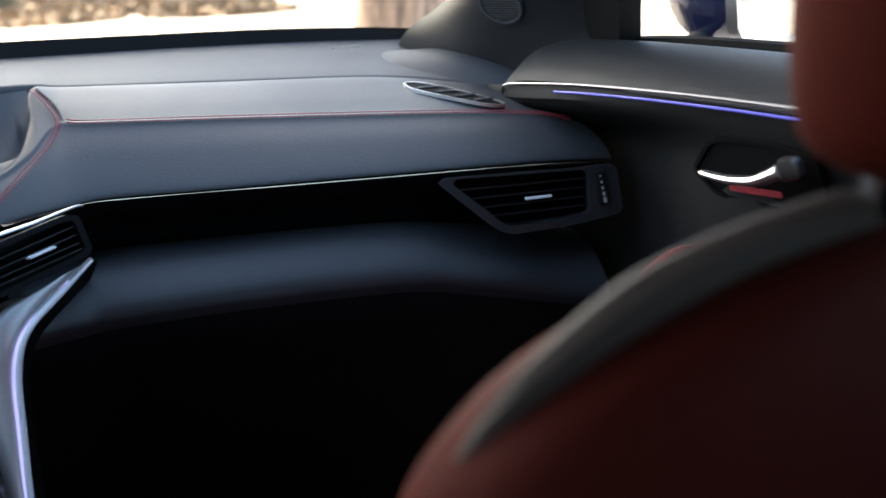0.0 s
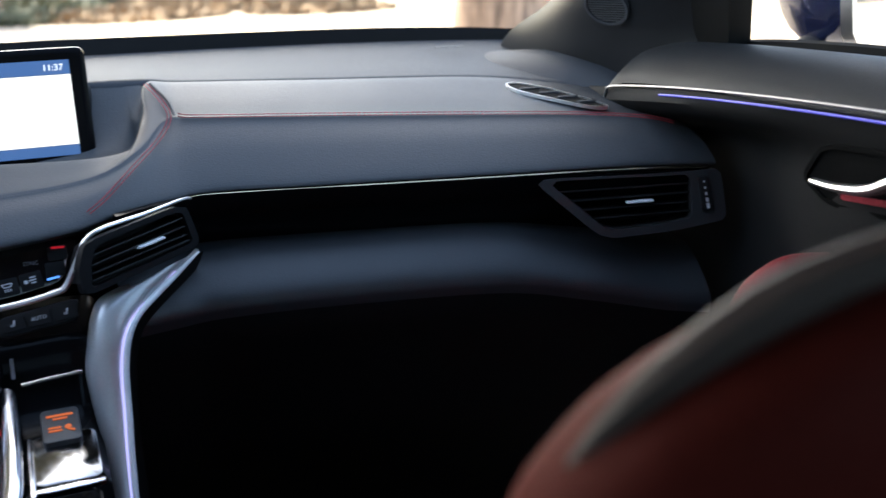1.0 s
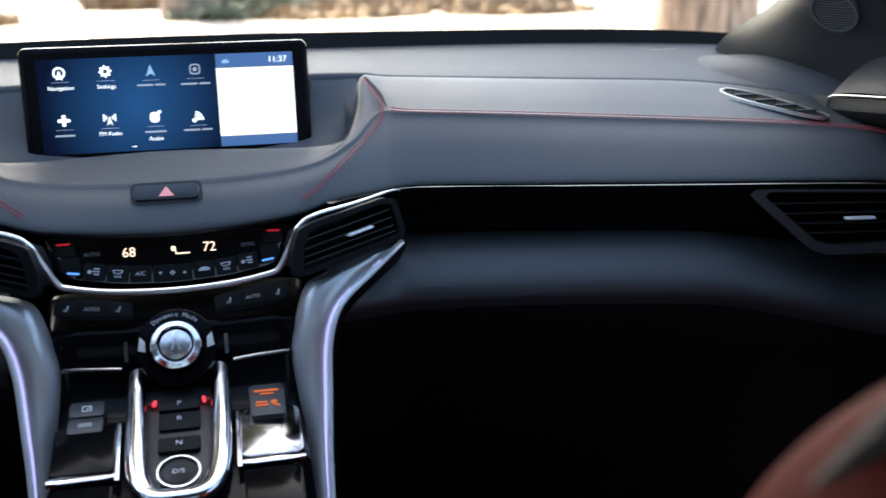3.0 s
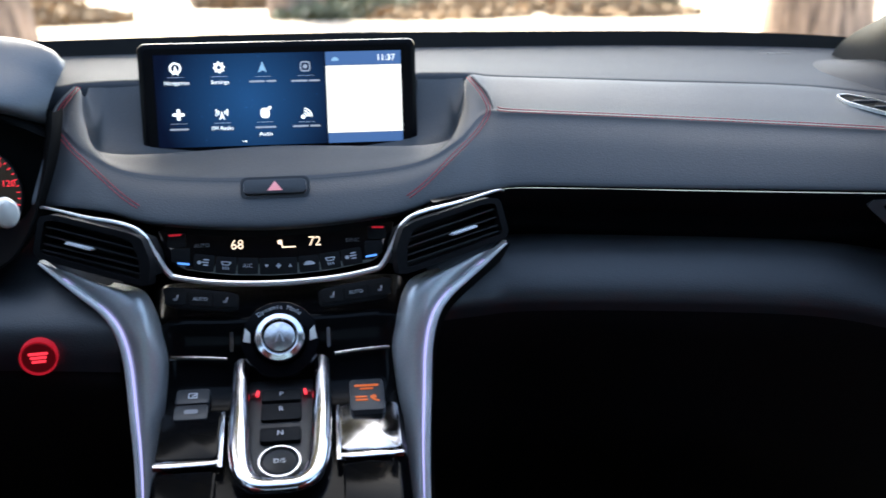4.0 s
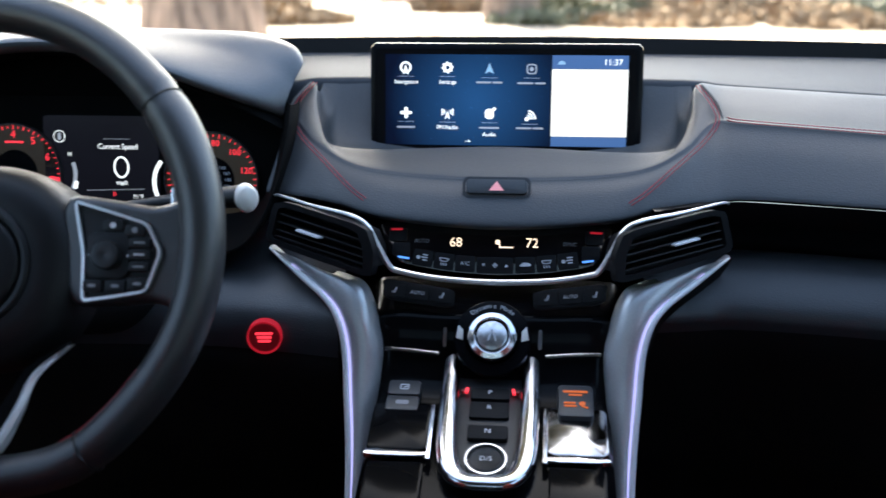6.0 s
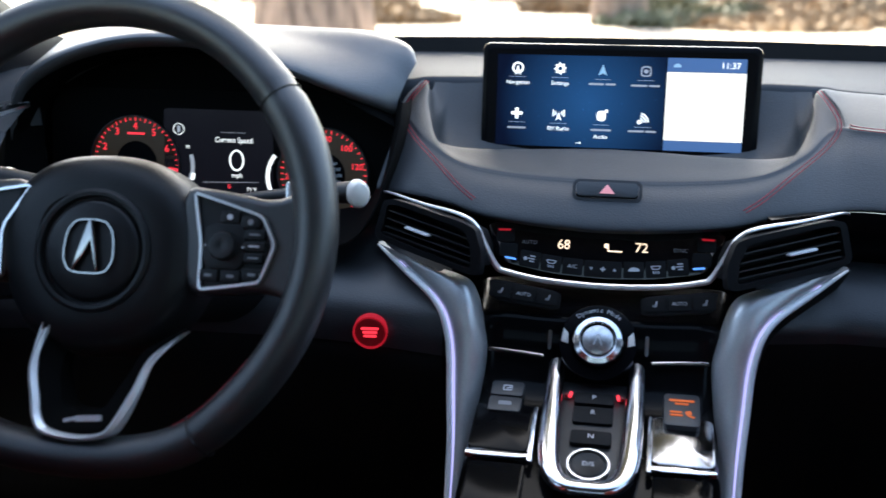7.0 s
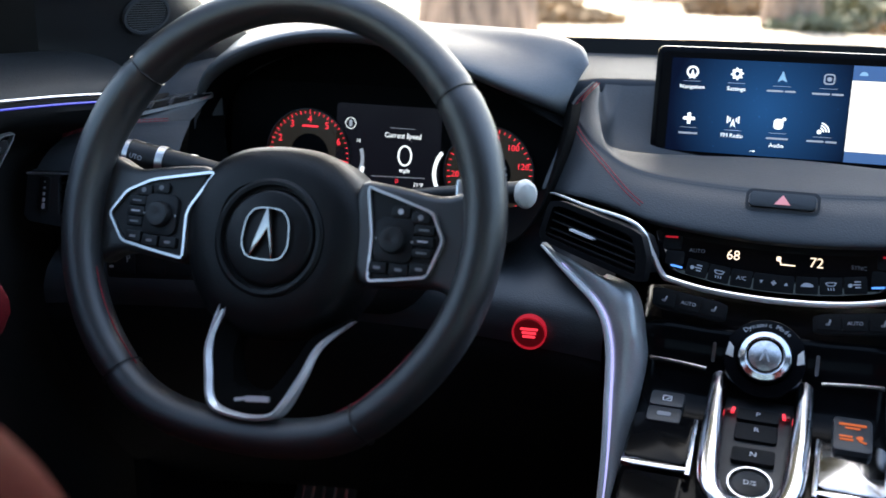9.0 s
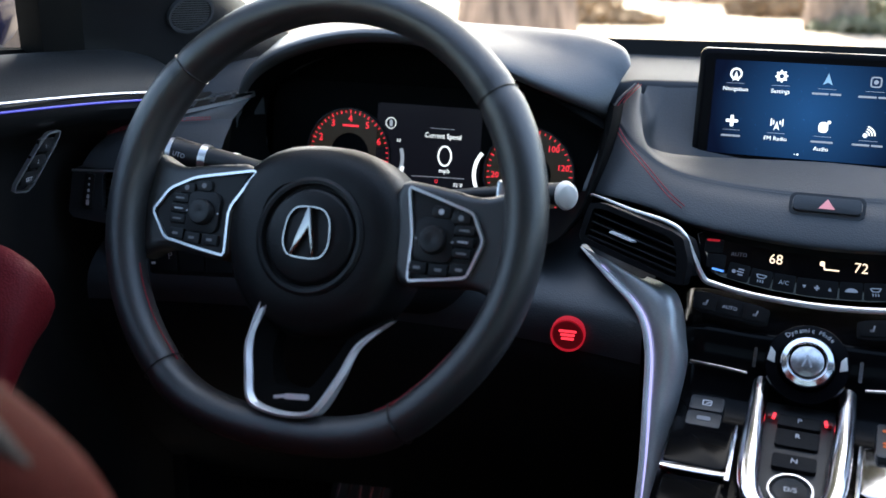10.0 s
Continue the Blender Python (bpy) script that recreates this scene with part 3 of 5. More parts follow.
def vent(name, m, outline, grille, slats, tab, tilt, wheel=None, rim=VENTRIM):
    """An air vent: rim, dark throat, thin slats, a bright tab on one, and sometimes a thumbwheel."""
    v = part(name, ring(outline, grille, m, 0.010, -0.004, 0.0015), rim, dash, "black air vent")
    part("throat", ring(grille, [(x * 0.96, y * 0.92) for x, y in grille], m, 0.03, -0.034), DARK, v)
    part("throat_back", slab(grille, m, 0.003, 0, -0.036), DARK, v)
    for a, b in slats:
        mid_ = ((a[0] + b[0]) / 2, (a[1] + b[1]) / 2)
        ln, an = math.dist(a, b), math.degrees(math.atan2(b[1] - a[1], b[0] - a[0]))
        bm = slab(rounded(ln, 0.0016, 0.0006, 2), at(m, mid_[0], mid_[1], -0.012, an), 0.014, 0.0005)
        sl = part("slat", bm, DARK, v)
        part("slat_lip", slab(rounded(ln, 0.0011, 0.0004, 2), at(m, mid_[0], mid_[1] + 0.0003, 0.002, an), 0.001), BUTTON if rim is VENTRIM else BLACK, sl)
    bm = slab(rounded(tab[2], 0.0025, 0.0011, 3), at(m, tab[0], tab[1], 0.0, tilt), 0.008, 0.0012)
    part("tab", bm, TAB, v, "bright metal tab")
    if wheel:
        wm = at(m, wheel[0], wheel[1], 0, wheel[2])
        w = part("thumbwheel", slab(rounded(0.011, 0.036, 0.003, 3), wm, 0.009, 0.002), BUTTON, v)
        for i, k in enumerate((0.0018, 0.0024, 0.0032, 0.0042, 0.0058)):
            bar(0.0014 + 0.0004 * i, k, at(wm, 0.0002 * i, 0.0125 - 0.0062 * i, 0.009), WHITEPAINT, w, "mark", 0.0004)
    return v


side_m = axes((0.6410, 0.8285, 0.9085), (0.953, -0.303, 0), (0, 0.12, 1))
out = soften([(-0.114, 0.0320), (-0.048, -0.0255), (-0.032, -0.0300), (0.03, -0.0250), (0.084, -0.0160), (0.0765, 0.0360), (0.02, 0.0330)], 0.10, 2)
gr = soften([(-0.099, 0.0300), (-0.042, -0.0185), (-0.029, -0.0215), (0.02, -0.0175), (0.0480, -0.0125), (0.0460, 0.0310), (0.0, 0.0305)], 0.10, 2)
slats = [((-0.086, 0.0180), (0.046, 0.0215)), ((-0.074, 0.0085), (0.046, 0.0125)), ((-0.063, -0.0010), (0.046, 0.0030)), ((-0.052, -0.0100), (0.047, -0.0060))]
vent("air_vent", side_m, out, gr, slats, (-0.005, 0.0060, 0.027), 3, (0.0605, 0.0113, 9))
left_m = axes((-0.648, 0.833, 0.915), (0.953, 0.303, 0), (0, 0.12, 1))
flip = lambda pts: [(-x, y) for x, y in pts][::-1]
vent("air_vent", left_m, flip(out), flip(gr), [((-b[0], b[1]), (-a[0], a[1])) for a, b in slats], (0.005, 0.0060, 0.027), -3, (-0.0605, 0.0113, -9))
part("vent_line", tube([(-0.715, 0.800, 0.9490), (-0.63, 0.827, 0.9485), (-0.57, 0.846, 0.9475)], 0.0013, 12, 6), SATIN, dash)
inner_m = axes((0.153, 0.872, 0.9235), (0.93, 0.37, 0), (0, 0.2, 1))
out = soften([(-0.046, 0.0125), (0.052, 0.0275), (0.0600, -0.0120), (0.02, -0.0200), (-0.055, -0.0320), (-0.056, -0.0090)], 0.12, 2)
gr = soften([(-0.036, 0.0085), (0.047, 0.0220), (0.0530, -0.0085), (0.02, -0.0145), (-0.047, -0.0260), (-0.044, -0.0060)], 0.10, 2)
slats = [((-0.040, 0.0000), (0.048, 0.0140)), ((-0.042, -0.0080), (0.049, 0.0065)), ((-0.043, -0.0150), (0.050, -0.0010)), ((-0.044, -0.0210), (0.051, -0.0065))]
vent("air_vent", inner_m, out, gr, slats, (0.013, -0.0005, 0.026), 9, None, INNERRIM)
inner_l = axes((-0.153, 0.872, 0.9235), (0.93, -0.37, 0), (0, 0.2, 1))
vent("air_vent", inner_l, flip(out), flip(gr), [((-b[0], b[1]), (-a[0], a[1])) for a, b in slats], (-0.013, -0.0005, 0.026), -9, None, INNERRIM)
# chrome that runs over the inner vents and down round the climate panel
SMILE = [(0.214, 0.940, 0.9425), (0.203, 0.918, 0.9480), (0.165, 0.890, 0.9455), (0.128, 0.870, 0.9425), (0.1125, 0.866, 0.934), (0.1035, 0.867, 0.916), (0.0935, 0.868, 0.897), (0.084, 0.868, 0.892), (0.05, 0.866, 0.8868), (0, 0.864, 0.8850)]
arc = SMILE + [(-x, y, z) for x, y, z in SMILE[-2::-1]]
part("chrome_sweep", tube(arc, lambda u: 0.0011 + 0.0016 * min(1, max(0, (0.5 - abs(u - 0.5)) * 3.2)), 140, 8, 1.0), SATIN, dash, "bright satin chrome strip")

# light defroster grilles at the ends of the deck
for s in (1, -1):
    fm = axes((0.606, 0.947, 1.0075) if s > 0 else (-0.642, 0.925, 1.005), (0.49, -0.86 * s, -0.117 * s), (s * 0.86, 0.49, 0.10))
    o = soften([(-0.066, -0.004), (-0.040, -0.017), (0.058, -0.014), (0.066, 0.004), (-0.02, 0.016), (-0.060, 0.010)], 0.2, 2)
    i = inset(o, 0.0015)
    fr = part("demister_grille", ring(o, i, fm, 0.0035, -0.002, 0.0006), FRAME, dash, "slim metal-rimmed demister slot")
    part("slot", slab(i, fm, 0.0008, 0, -0.0005), RUBBER, fr)
    for k in range(4):
        part("fin", slab(rounded(0.022, 0.0042, 0.001, 2), at(fm, -0.034 + k * 0.024, 0.0, -0.0004, 52), 0.0026, 0.0006), PAD, fr)

# hazard switch in its recess
hm = axes((0, 0.916, 0.9595), (1, 0, 0), (0, 0.62, 1))
hz = part("hazard_switch", slab(rounded(0.056, 0.014, 0.004, 4), hm, 0.004, 0.0012), KEYGREY, dash, "grey hazard light switch")
part("surround", ring(rounded(0.0625, 0.0205, 0.006, 4), rounded(0.0575, 0.0155, 0.0045, 4), hm, 0.0016, -0.001, 0.0007), BLACK, hz)
part("triangle", slab([(-0.0068, -0.0042), (0.0068, -0.0042), (0, 0.0048)], at(hm, 0, 0, 0.004), 0.0005), PINKLIT, hz, "pale red warning triangle", False)

# cluster hood
HF = [(-0.215, 1.000, 1.019), (-0.234, 0.985, 1.029), (-0.28, 0.968, 1.048), (-0.34, 0.955, 1.072), (-0.40, 0.946, 1.088), (-0.47, 0.942, 1.089), (-0.54, 0.946, 1.073), (-0.60, 0.958, 1.043), (-0.628, 0.972, 1.005), (-0.632, 0.975, 0.96)]
HT = [(-0.201, 1.030, 1.060), (-0.215, 1.050, 1.075), (-0.262, 1.085, 1.085), (-0.33, 1.095, 1.0875), (-0.40, 1.10, 1.0885), (-0.47, 1.10, 1.0955), (-0.56, 1.09, 1.094), (-0.625, 1.07, 1.060), (-0.655, 1.05, 1.005), (-0.66, 1.04, 0.96)]
HB = [(-0.238, 1.10, 1.030), (-0.240, 1.16, 1.035), (-0.25, 1.22, 1.05), (-0.33, 1.24, 1.05), (-0.40, 1.25, 1.05), (-0.47, 1.20, 1.085), (-0.56, 1.17, 1.080), (-0.63, 1.14, 1.03), (-0.66, 1.10, 1.0), (-0.665, 1.08, 0.96)]
HU = [(x, y + 0.012, z - 0.014) for x, y, z in HF]
HI = [(x * 0.985 - 0.004, 1.03, z - 0.02) for x, y, z in HF]
part("cluster_hood", sheet([HI, HU, HF, [((p[0] + q[0]) / 2, (p[1] + q[1]) / 2 - 0.004, (p[2] + q[2]) / 2 + 0.002) for p, q in zip(HF, HT)], HT, HB], along=60, across=36), HOODMAT, dash, "grey hood over the instruments, sky light put into its colour")
part("hood_liner", sheet([[(x, y + 0.010, z - 0.0145) for x, y, z in HF], [(x * 0.99 - 0.003, 0.99, z - 0.022) for x, y, z in HF], [(x * 0.985 - 0.004, 1.035, z - 0.03) for x, y, z in HF], [(x * 0.985 - 0.004, 1.04, 0.90) for x, y, z in HF]], along=60, across=12), THROAT, dash, "black inside of the hood")
# black throat walls round the instruments
TW = [(-0.208, 0.995, 1.022), (-0.206, 0.97, 1.000), (-0.210, 0.94, 0.965), (-0.222, 0.915, 0.925), (-0.245, 0.90, 0.900), (-0.30, 0.905, 0.892), (-0.40, 0.91, 0.890), (-0.52, 0.91, 0.892), (-0.59, 0.92, 0.902), (-0.622, 0.94, 0.93), (-0.634, 0.965, 0.965), (-0.635, 0.975, 1.0)]
TB = [(-0.222, 1.02, 1.03), (-0.222, 1.01, 1.00), (-0.226, 1.0, 0.965), (-0.238, 0.99, 0.93), (-0.26, 0.985, 0.915), (-0.31, 0.985, 0.91), (-0.40, 0.985, 0.908), (-0.52, 0.985, 0.91), (-0.575, 0.99, 0.918), (-0.605, 1.0, 0.94), (-0.615, 1.01, 0.965), (-0.615, 1.02, 1.01)]
TO = [(x * 0.985, y + 0.03, z) if x > -0.25 else (x, y + 0.03, z - 0.012) for x, y, z in TW]
part("cluster_surround", sheet([TO, TW, TB], along=60, across=9), THROAT, dash, "black surround of the instruments")
# outer end cushion on the driver's side
oc = [[tuple((a * 0.22 + b * 0.78) * k for a, b, k in zip(row[10], row[11], (-1, 1, 1)))] + [(-x, y, z) for x, y, z in row[11:]] for row in face_rows]
part("end_cushion", sheet(oc, along=30, across=24), LEATHER, dash, "dark grey leather end cushion")
seam("stitching", up([(-x, y, z) for x, y, z in mid[11:]]), dash, 25)

# ---- centre display ----
display = thing("touchscreen_display", "wide black centre display showing a blue menu, standing on the dashboard", "display screen", (0, 1.08, 0.96))
sm = axes((0.002, 1.070, 1.018), (1, 0, 0), (0, math.sin(0.12), math.cos(0.12)))
part("housing", slab(rounded(0.284, 0.120, 0.008, 5, 0, -0.001), sm, 0.022, 0.004, -0.022), BEZEL, display, "black plastic housing")
part("screen", slab(rounded(0.270, 0.108, 0.004, 4, 0, -0.001), sm, 0.0008, 0, 0.0), BEZEL, display, "glossy black bezel")
part("stand", slab(rounded(0.292, 0.09, 0.01, 4, 0, -0.02), sm, 0.05, 0.01, -0.075), DARK, display)
menu = part("menu_panel", slab([(-0.1255, -0.047), (0.0475, -0.047), (0.0475, 0.047), (-0.1255, 0.047)], Matrix(), 0.0004), MENU, None, smooth=False)
menu.matrix_world = at(sm, 0, 0, 0.0009)
menu.parent = display
menu.matrix_parent_inverse = display.matrix_world.inverted()
tagged(menu, "deep blue menu background")
quad = lambda a, b, c, d: [(a, b), (c, b), (c, d), (a, d)]
on = at(sm, 0, 0, 0.0013)
part("white_panel", slab(quad(0.0482, -0.0365, 0.1262, 0.0325), at(sm, 0, 0, 0.0009), 0.0004), WHITESCREEN, display, "blank white map panel", False)
part("status_bar", slab(quad(0.0482, 0.0328, 0.1262, 0.0468), at(sm, 0, 0, 0.0009), 0.0004), BARBLUE, display, "", False)
part("bottom_bar", slab(quad(0.0482, -0.047, 0.1262, -0.0368), at(sm, 0, 0, 0.0009), 0.0004), BARBLUE, display, "", False)
text("11:37", 0.0088, at(on, 0.1105, 0.0395), WHITELIT, display, "clock_digits", wide=1.0)
part("car_icon", slab(soften([(-0.004, -0.0012), (0.004, -0.0012), (0.0035, 0.001), (0.0015, 0.0026), (-0.0015, 0.0026), (-0.0035, 0.0006)], 0.2, 1), at(on, 0.058, 0.0385), 0.0003), SKYICON, display, "", False)


def icon(x, y, kind, mat=WHITELIT):
    m = at(on, x, y)
    if kind == "navigation":
        part("icon", ring(circle(0.0060, 24), circle(0.0042, 24), m, 0.0003), mat, display, "", False)
        part("icon", slab([(-0.0032, -0.0075), (0, 0.0030), (0.0032, -0.0075), (0, -0.0050)], m, 0.0004), mat, display, "", False)
    elif kind == "gear":
        pts = [((0.0062 if (i // 2) % 2 == 0 else 0.0046) * math.cos(2 * math.pi * i / 32), (0.0062 if (i // 2) % 2 == 0 else 0.0046) * math.sin(2 * math.pi * i / 32)) for i in range(32)]
        part("icon", ring(pts, circle(0.0022, 32), m, 0.0003), mat, display, "", False)
    elif kind == "wedge":
        part("icon", slab([(-0.0045, -0.0052), (0, 0.0062), (0.0045, -0.0052), (0, -0.0028)], m, 0.0003), mat, display, "", False)
    elif kind == "square":
        part("icon", ring(rounded(0.0105, 0.0105, 0.003, 5), rounded(0.0078, 0.0078, 0.002, 5), m, 0.0003), mat, display, "", False)
        part("icon", slab(circle(0.0022, 12), m, 0.0003), mat, display, "", False)
    elif kind == "cross":
        bar(0.0120, 0.0032, m, mat, display, "icon", 0.0003)
        bar(0.0034, 0.0115, m, mat, display, "icon", 0.0004)
    elif kind == "mast":
        for s in (-1, 1):
            for r in (0.0032, 0.0055):
                bar(0.0012, r * 1.3, at(m, s * r, 0.0015), mat, display, "icon", 0.0003)
        part("icon", slab([(-0.0028, -0.0065), (0, 0.0030), (0.0028, -0.0065), (0, -0.0035)], m, 0.0004), mat, display, "", False)
    elif kind == "handset":
        part("icon", slab(rounded(0.0090, 0.0105, 0.0035, 5), m, 0.0003), mat, display, "", False)
        part("icon", slab(circle(0.0018, 10, 0.0050, 0.0052), m, 0.0003), mat, display, "", False)
    elif kind == "waves":
        part("icon", slab(circle(0.0022, 12, -0.0035, -0.0040), m, 0.0003), mat, display, "", False)
        for r in (0.0045, 0.0070, 0.0095):
            arc_ = circle(r, 10, -0.0035, -0.0040, 0, 0, 80) + circle(r - 0.0013, 10, -0.0035, -0.0040, 0, 0, 80)[::-1]
            part("icon", slab(arc_, m, 0.0003), mat, display, "", False)


for x, y, kind, mat in ((-0.1042, 0.0335, "navigation", WHITELIT), (-0.0603, 0.0335, "gear", WHITELIT), (-0.0165, 0.0325, "wedge", SKYICON), (0.0272, 0.0325, "square", GREYICON),
                        (-0.1038, -0.0135, "cross", WHITELIT), (-0.0600, -0.0138, "mast", WHITELIT), (-0.0160, -0.0140, "handset", WHITELIT), (0.0265, -0.0150, "waves", WHITELIT)):
    icon(x, y, kind, mat)
    bar(0.017, 0.0004, at(on, x, y - 0.0092), GREYICON, display, "icon_rule", 0.0002)
text("Navigation", 0.0058, at(on, -0.1035, 0.0185), WHITELIT, display)
text("Settings", 0.0058, at(on, -0.0600, 0.0185), WHITELIT, display)
text("FM Radio", 0.0058, at(on, -0.0600, -0.0285), WHITELIT, display)
text("Audio", 0.0058, at(on, -0.0160, -0.0355), WHITELIT, display)
for x, y, w in ((-0.0165, 0.0185, 0.030), (0.0272, 0.0180, 0.032), (-0.1038, -0.0285, 0.019), (-0.0160, -0.0285, 0.021), (0.0262, -0.0285, 0.031)):
    if w > 0.025:
        bar(w * 0.52, 0.0019, at(on, x - w * 0.20, y), GREYICON, display, "label_bar", 0.0003)
        bar(w * 0.34, 0.0019, at(on, x + w * 0.28, y), GREYICON, display, "label_bar", 0.0003)
    else:
        bar(w, 0.0019, at(on, x, y), GREYICON, display, "label_bar", 0.0003)
for x in (-0.040, -0.0372):
    part("page_dot", slab(circle(0.0010 if x > -0.039 else 0.0006, 10), at(on, x, -0.0425), 0.0003), WHITELIT, display, "", False)

# ---- climate panel ----
climate = thing("climate_control_panel", "glossy black climate panel with lit digits and a row of buttons", "control panel", (0, 0.90, 0.885))
cm = axes((0, 0.905, 0.9095), (1, 0, 0), (0, 0.42, 1))
part("face", slab(soften([(-0.108, 0.020), (-0.100, -0.010), (-0.088, -0.020), (-0.045, -0.0275), (0, -0.030), (0.045, -0.0275), (0.088, -0.020), (0.100, -0.010), (0.108, 0.020), (0.05, 0.018), (0, 0.017), (-0.05, 0.018)], 0.15, 1), cm, 0.012, 0.001, -0.012), GLOSS, climate, "glossy black face")
text("68", 0.0125, at(cm, -0.0365, 0.0), WARMLIT, climate, "temperature_digits", wide=0.95)
text("72", 0.0125, at(cm, 0.0335, 0.0005), WARMLIT, climate, "temperature_digits", wide=0.95)
bar(0.0125, 0.0012, at(cm, 0.010, -0.0035), WARMLIT, climate, "airflow_mark")
bar(0.0040, 0.0042, at(cm, 0.002, 0.0012), WARMLIT, climate, "airflow_mark")
bar(0.0012, 0.0068, at(cm, 0.0035, -0.0008, 0, 15), WARMLIT, climate, "airflow_mark")
text("AUTO", 0.0050, at(cm, -0.0680, 0.0008), GREYPRINT, climate)
text("SYNC", 0.0050, at(cm, 0.0680, 0.0002), GREYPRINT, climate)
for s in (-1, 1):
    for v, h in ((0.0065, 0.0125), (-0.0072, 0.0125)):
        part("temperature_key", slab(rounded(0.0165, h, 0.0018, 3), at(cm, s * (0.0905 if v > 0 else 0.087), v), 0.0012, 0.0005), DARK, climate)
    bar(0.0110, 0.0017, at(cm, s * 0.0915, 0.0112, 0.0012, -2 * s), RIMLIT, climate, "red_mark")
    bar(0.0105, 0.0018, at(cm, s * 0.0845, -0.0150, 0.0012, 8 * s), BLUELIT, climate, "blue_mark")
for x, v, w, tilt, n in ((-0.0665, -0.0150, 0.0185, -8, 2), (-0.0470, -0.0178, 0.0185, -6, 2), (-0.0275, -0.0195, 0.0185, -3, 0), (0, -0.0205, 0.034, 0, 3), (0.0275, -0.0195, 0.0185, 3, 1), (0.0470, -0.0178, 0.0185, 6, 2), (0.0665, -0.0150, 0.0185, 8, 2)):
    bmx = at(cm, x, v, 0, tilt)
    b = part("climate_button", slab(rounded(w, 0.0150, 0.0015, 3), bmx, 0.0018, 0.0006), DARK, climate, "grey push button")
    bx = at(bmx, 0, 0, 0.0019)
    if n == 0:
        text("A/C", 0.0052, bx, WHITEPAINT, b)
    elif n == 3:
        for dx, tri in ((-0.0105, [(-0.0016, 0.0014), (0.0016, 0.0014), (0, -0.0014)]), (0.0105, [(-0.0016, -0.0014), (0.0016, -0.0014), (0, 0.0014)])):
            part("symbol", slab(tri, at(bx, dx, 0), 0.0003), WHITEPAINT, b, "", False)
        for k in range(4):
            bar(0.0020, 0.0014, at(bx, 0.0013 * math.cos(k * 1.57), 0.0013 * math.sin(k * 1.57), 0, 90 * k), WHITEPAINT, b, "symbol", 0.0003)
    elif n == 1:
        part("symbol", slab(soften([(-0.0055, -0.0014), (0.0055, -0.0014), (0.005, 0.0006), (0.002, 0.0022), (-0.002, 0.0022), (-0.004, 0.0006)], 0.2, 1), bx, 0.0003), WHITEPAINT, b, "", False)
    else:
        if x > 0.06 or x < -0.06:
            bar(0.0050, 0.0012, at(bx, 0.0018, 0.0030), WHITEPAINT, b, "symbol", 0.0003)
            bar(0.0062, 0.0012, at(bx, 0.0012, 0.0006), WHITEPAINT, b, "symbol", 0.0003)
            bar(0.0044, 0.0012, at(bx, 0.0018, -0.0018), WHITEPAINT, b, "symbol", 0.0003)
            part("symbol", slab(circle(0.0018, 10, -0.0042, 0.0), bx, 0.0003), WHITEPAINT, b, "", False)
        else:
            part("symbol", ring(soften([(-0.0050, 0.0032), (0.0050, 0.0032), (0.0030, -0.0004), (-0.0030, -0.0004)], 0.15, 1), soften([(-0.0036, 0.0024), (0.0036, 0.0024), (0.0022, 0.0004), (-0.0022, 0.0004)], 0.15, 1), bx, 0.0003), WHITEPAINT, b, "", False)
            for dx in (-0.0022, 0, 0.0022):
                bar(0.0009, 0.0026, at(bx, dx, -0.0028, 0, 12), WHITEPAINT, b, "symbol", 0.0003)
# seat heating keys
for s in (-1, 1):
    km = axes((s * 0.069, 0.872, 0.8720), (1, 0, s * 0.10), (0, 0.55, 1))
    k0 = part("key_bank", slab(soften([(s * -0.034, -0.011), (s * 0.028, -0.010), (s * 0.034, 0.009), (s * -0.034, 0.006)][::s], 0.12, 2), km, 0.006, 0.0012, -0.006), DARK, climate, "black bank of seat heating keys")
    for i in range(3):
        x = s * (-0.022 + i * 0.0215)
        km2 = at(km, x, -0.0015)
        part("key", slab(rounded(0.0195, 0.0125, 0.0015, 2), km2, 0.0012, 0.0005), DARK, k0)
        if i == 1:
            text("AUTO", 0.0046, at(km2, 0, 0, 0.0012), WHITEPAINT, k0)
        else:
            bar(0.0036, 0.0022, at(km2, 0, -0.0012, 0.0012), GREYPRINT, k0, "symbol", 0.0003)
            bar(0.0013, 0.0050, at(km2, 0.0014, 0.0006, 0.0012, -15), WHITEPAINT, k0, "symbol", 0.0003)

# ---- centre console ----
console = thing("center_console", "glossy black centre console between silver side rails", "console", (0, 0.7, 0.25))
CW = [(-0.118, 1), (-0.10, 0), (-0.05, 0), (0, 0), (0.05, 0), (0.10, 0), (0.118, 1)]
prof = [(0.95, 0.86, 0.13), (0.885, 0.853, 0.12), (0.868, 0.848, 0.112), (0.857, 0.820, 0.108), (0.838, 0.792, 0.106), (0.80, 0.778, 0.106), (0.75, 0.764, 0.106), (0.66, 0.735, 0.106), (0.52, 0.69, 0.106), (0.36, 0.66, 0.106)]
part("body", sheet([[(x / 0.118 * w, y, z - 0.02 * e) for x, e in CW] for y, z, w in prof], along=25, across=49), CONSOLE, console, "piano black top")
OUT = [(0.210, 0.902, 0.902), (0.190, 0.888, 0.891), (0.168, 0.874, 0.8785), (0.149, 0.862, 0.866), (0.1375, 0.853, 0.851), (0.1310, 0.846, 0.825), (0.1280, 0.834, 0.785), (0.1240, 0.812, 0.735), (0.121, 0.770, 0.672), (0.118, 0.70, 0.60), (0.116, 0.60, 0.53)]
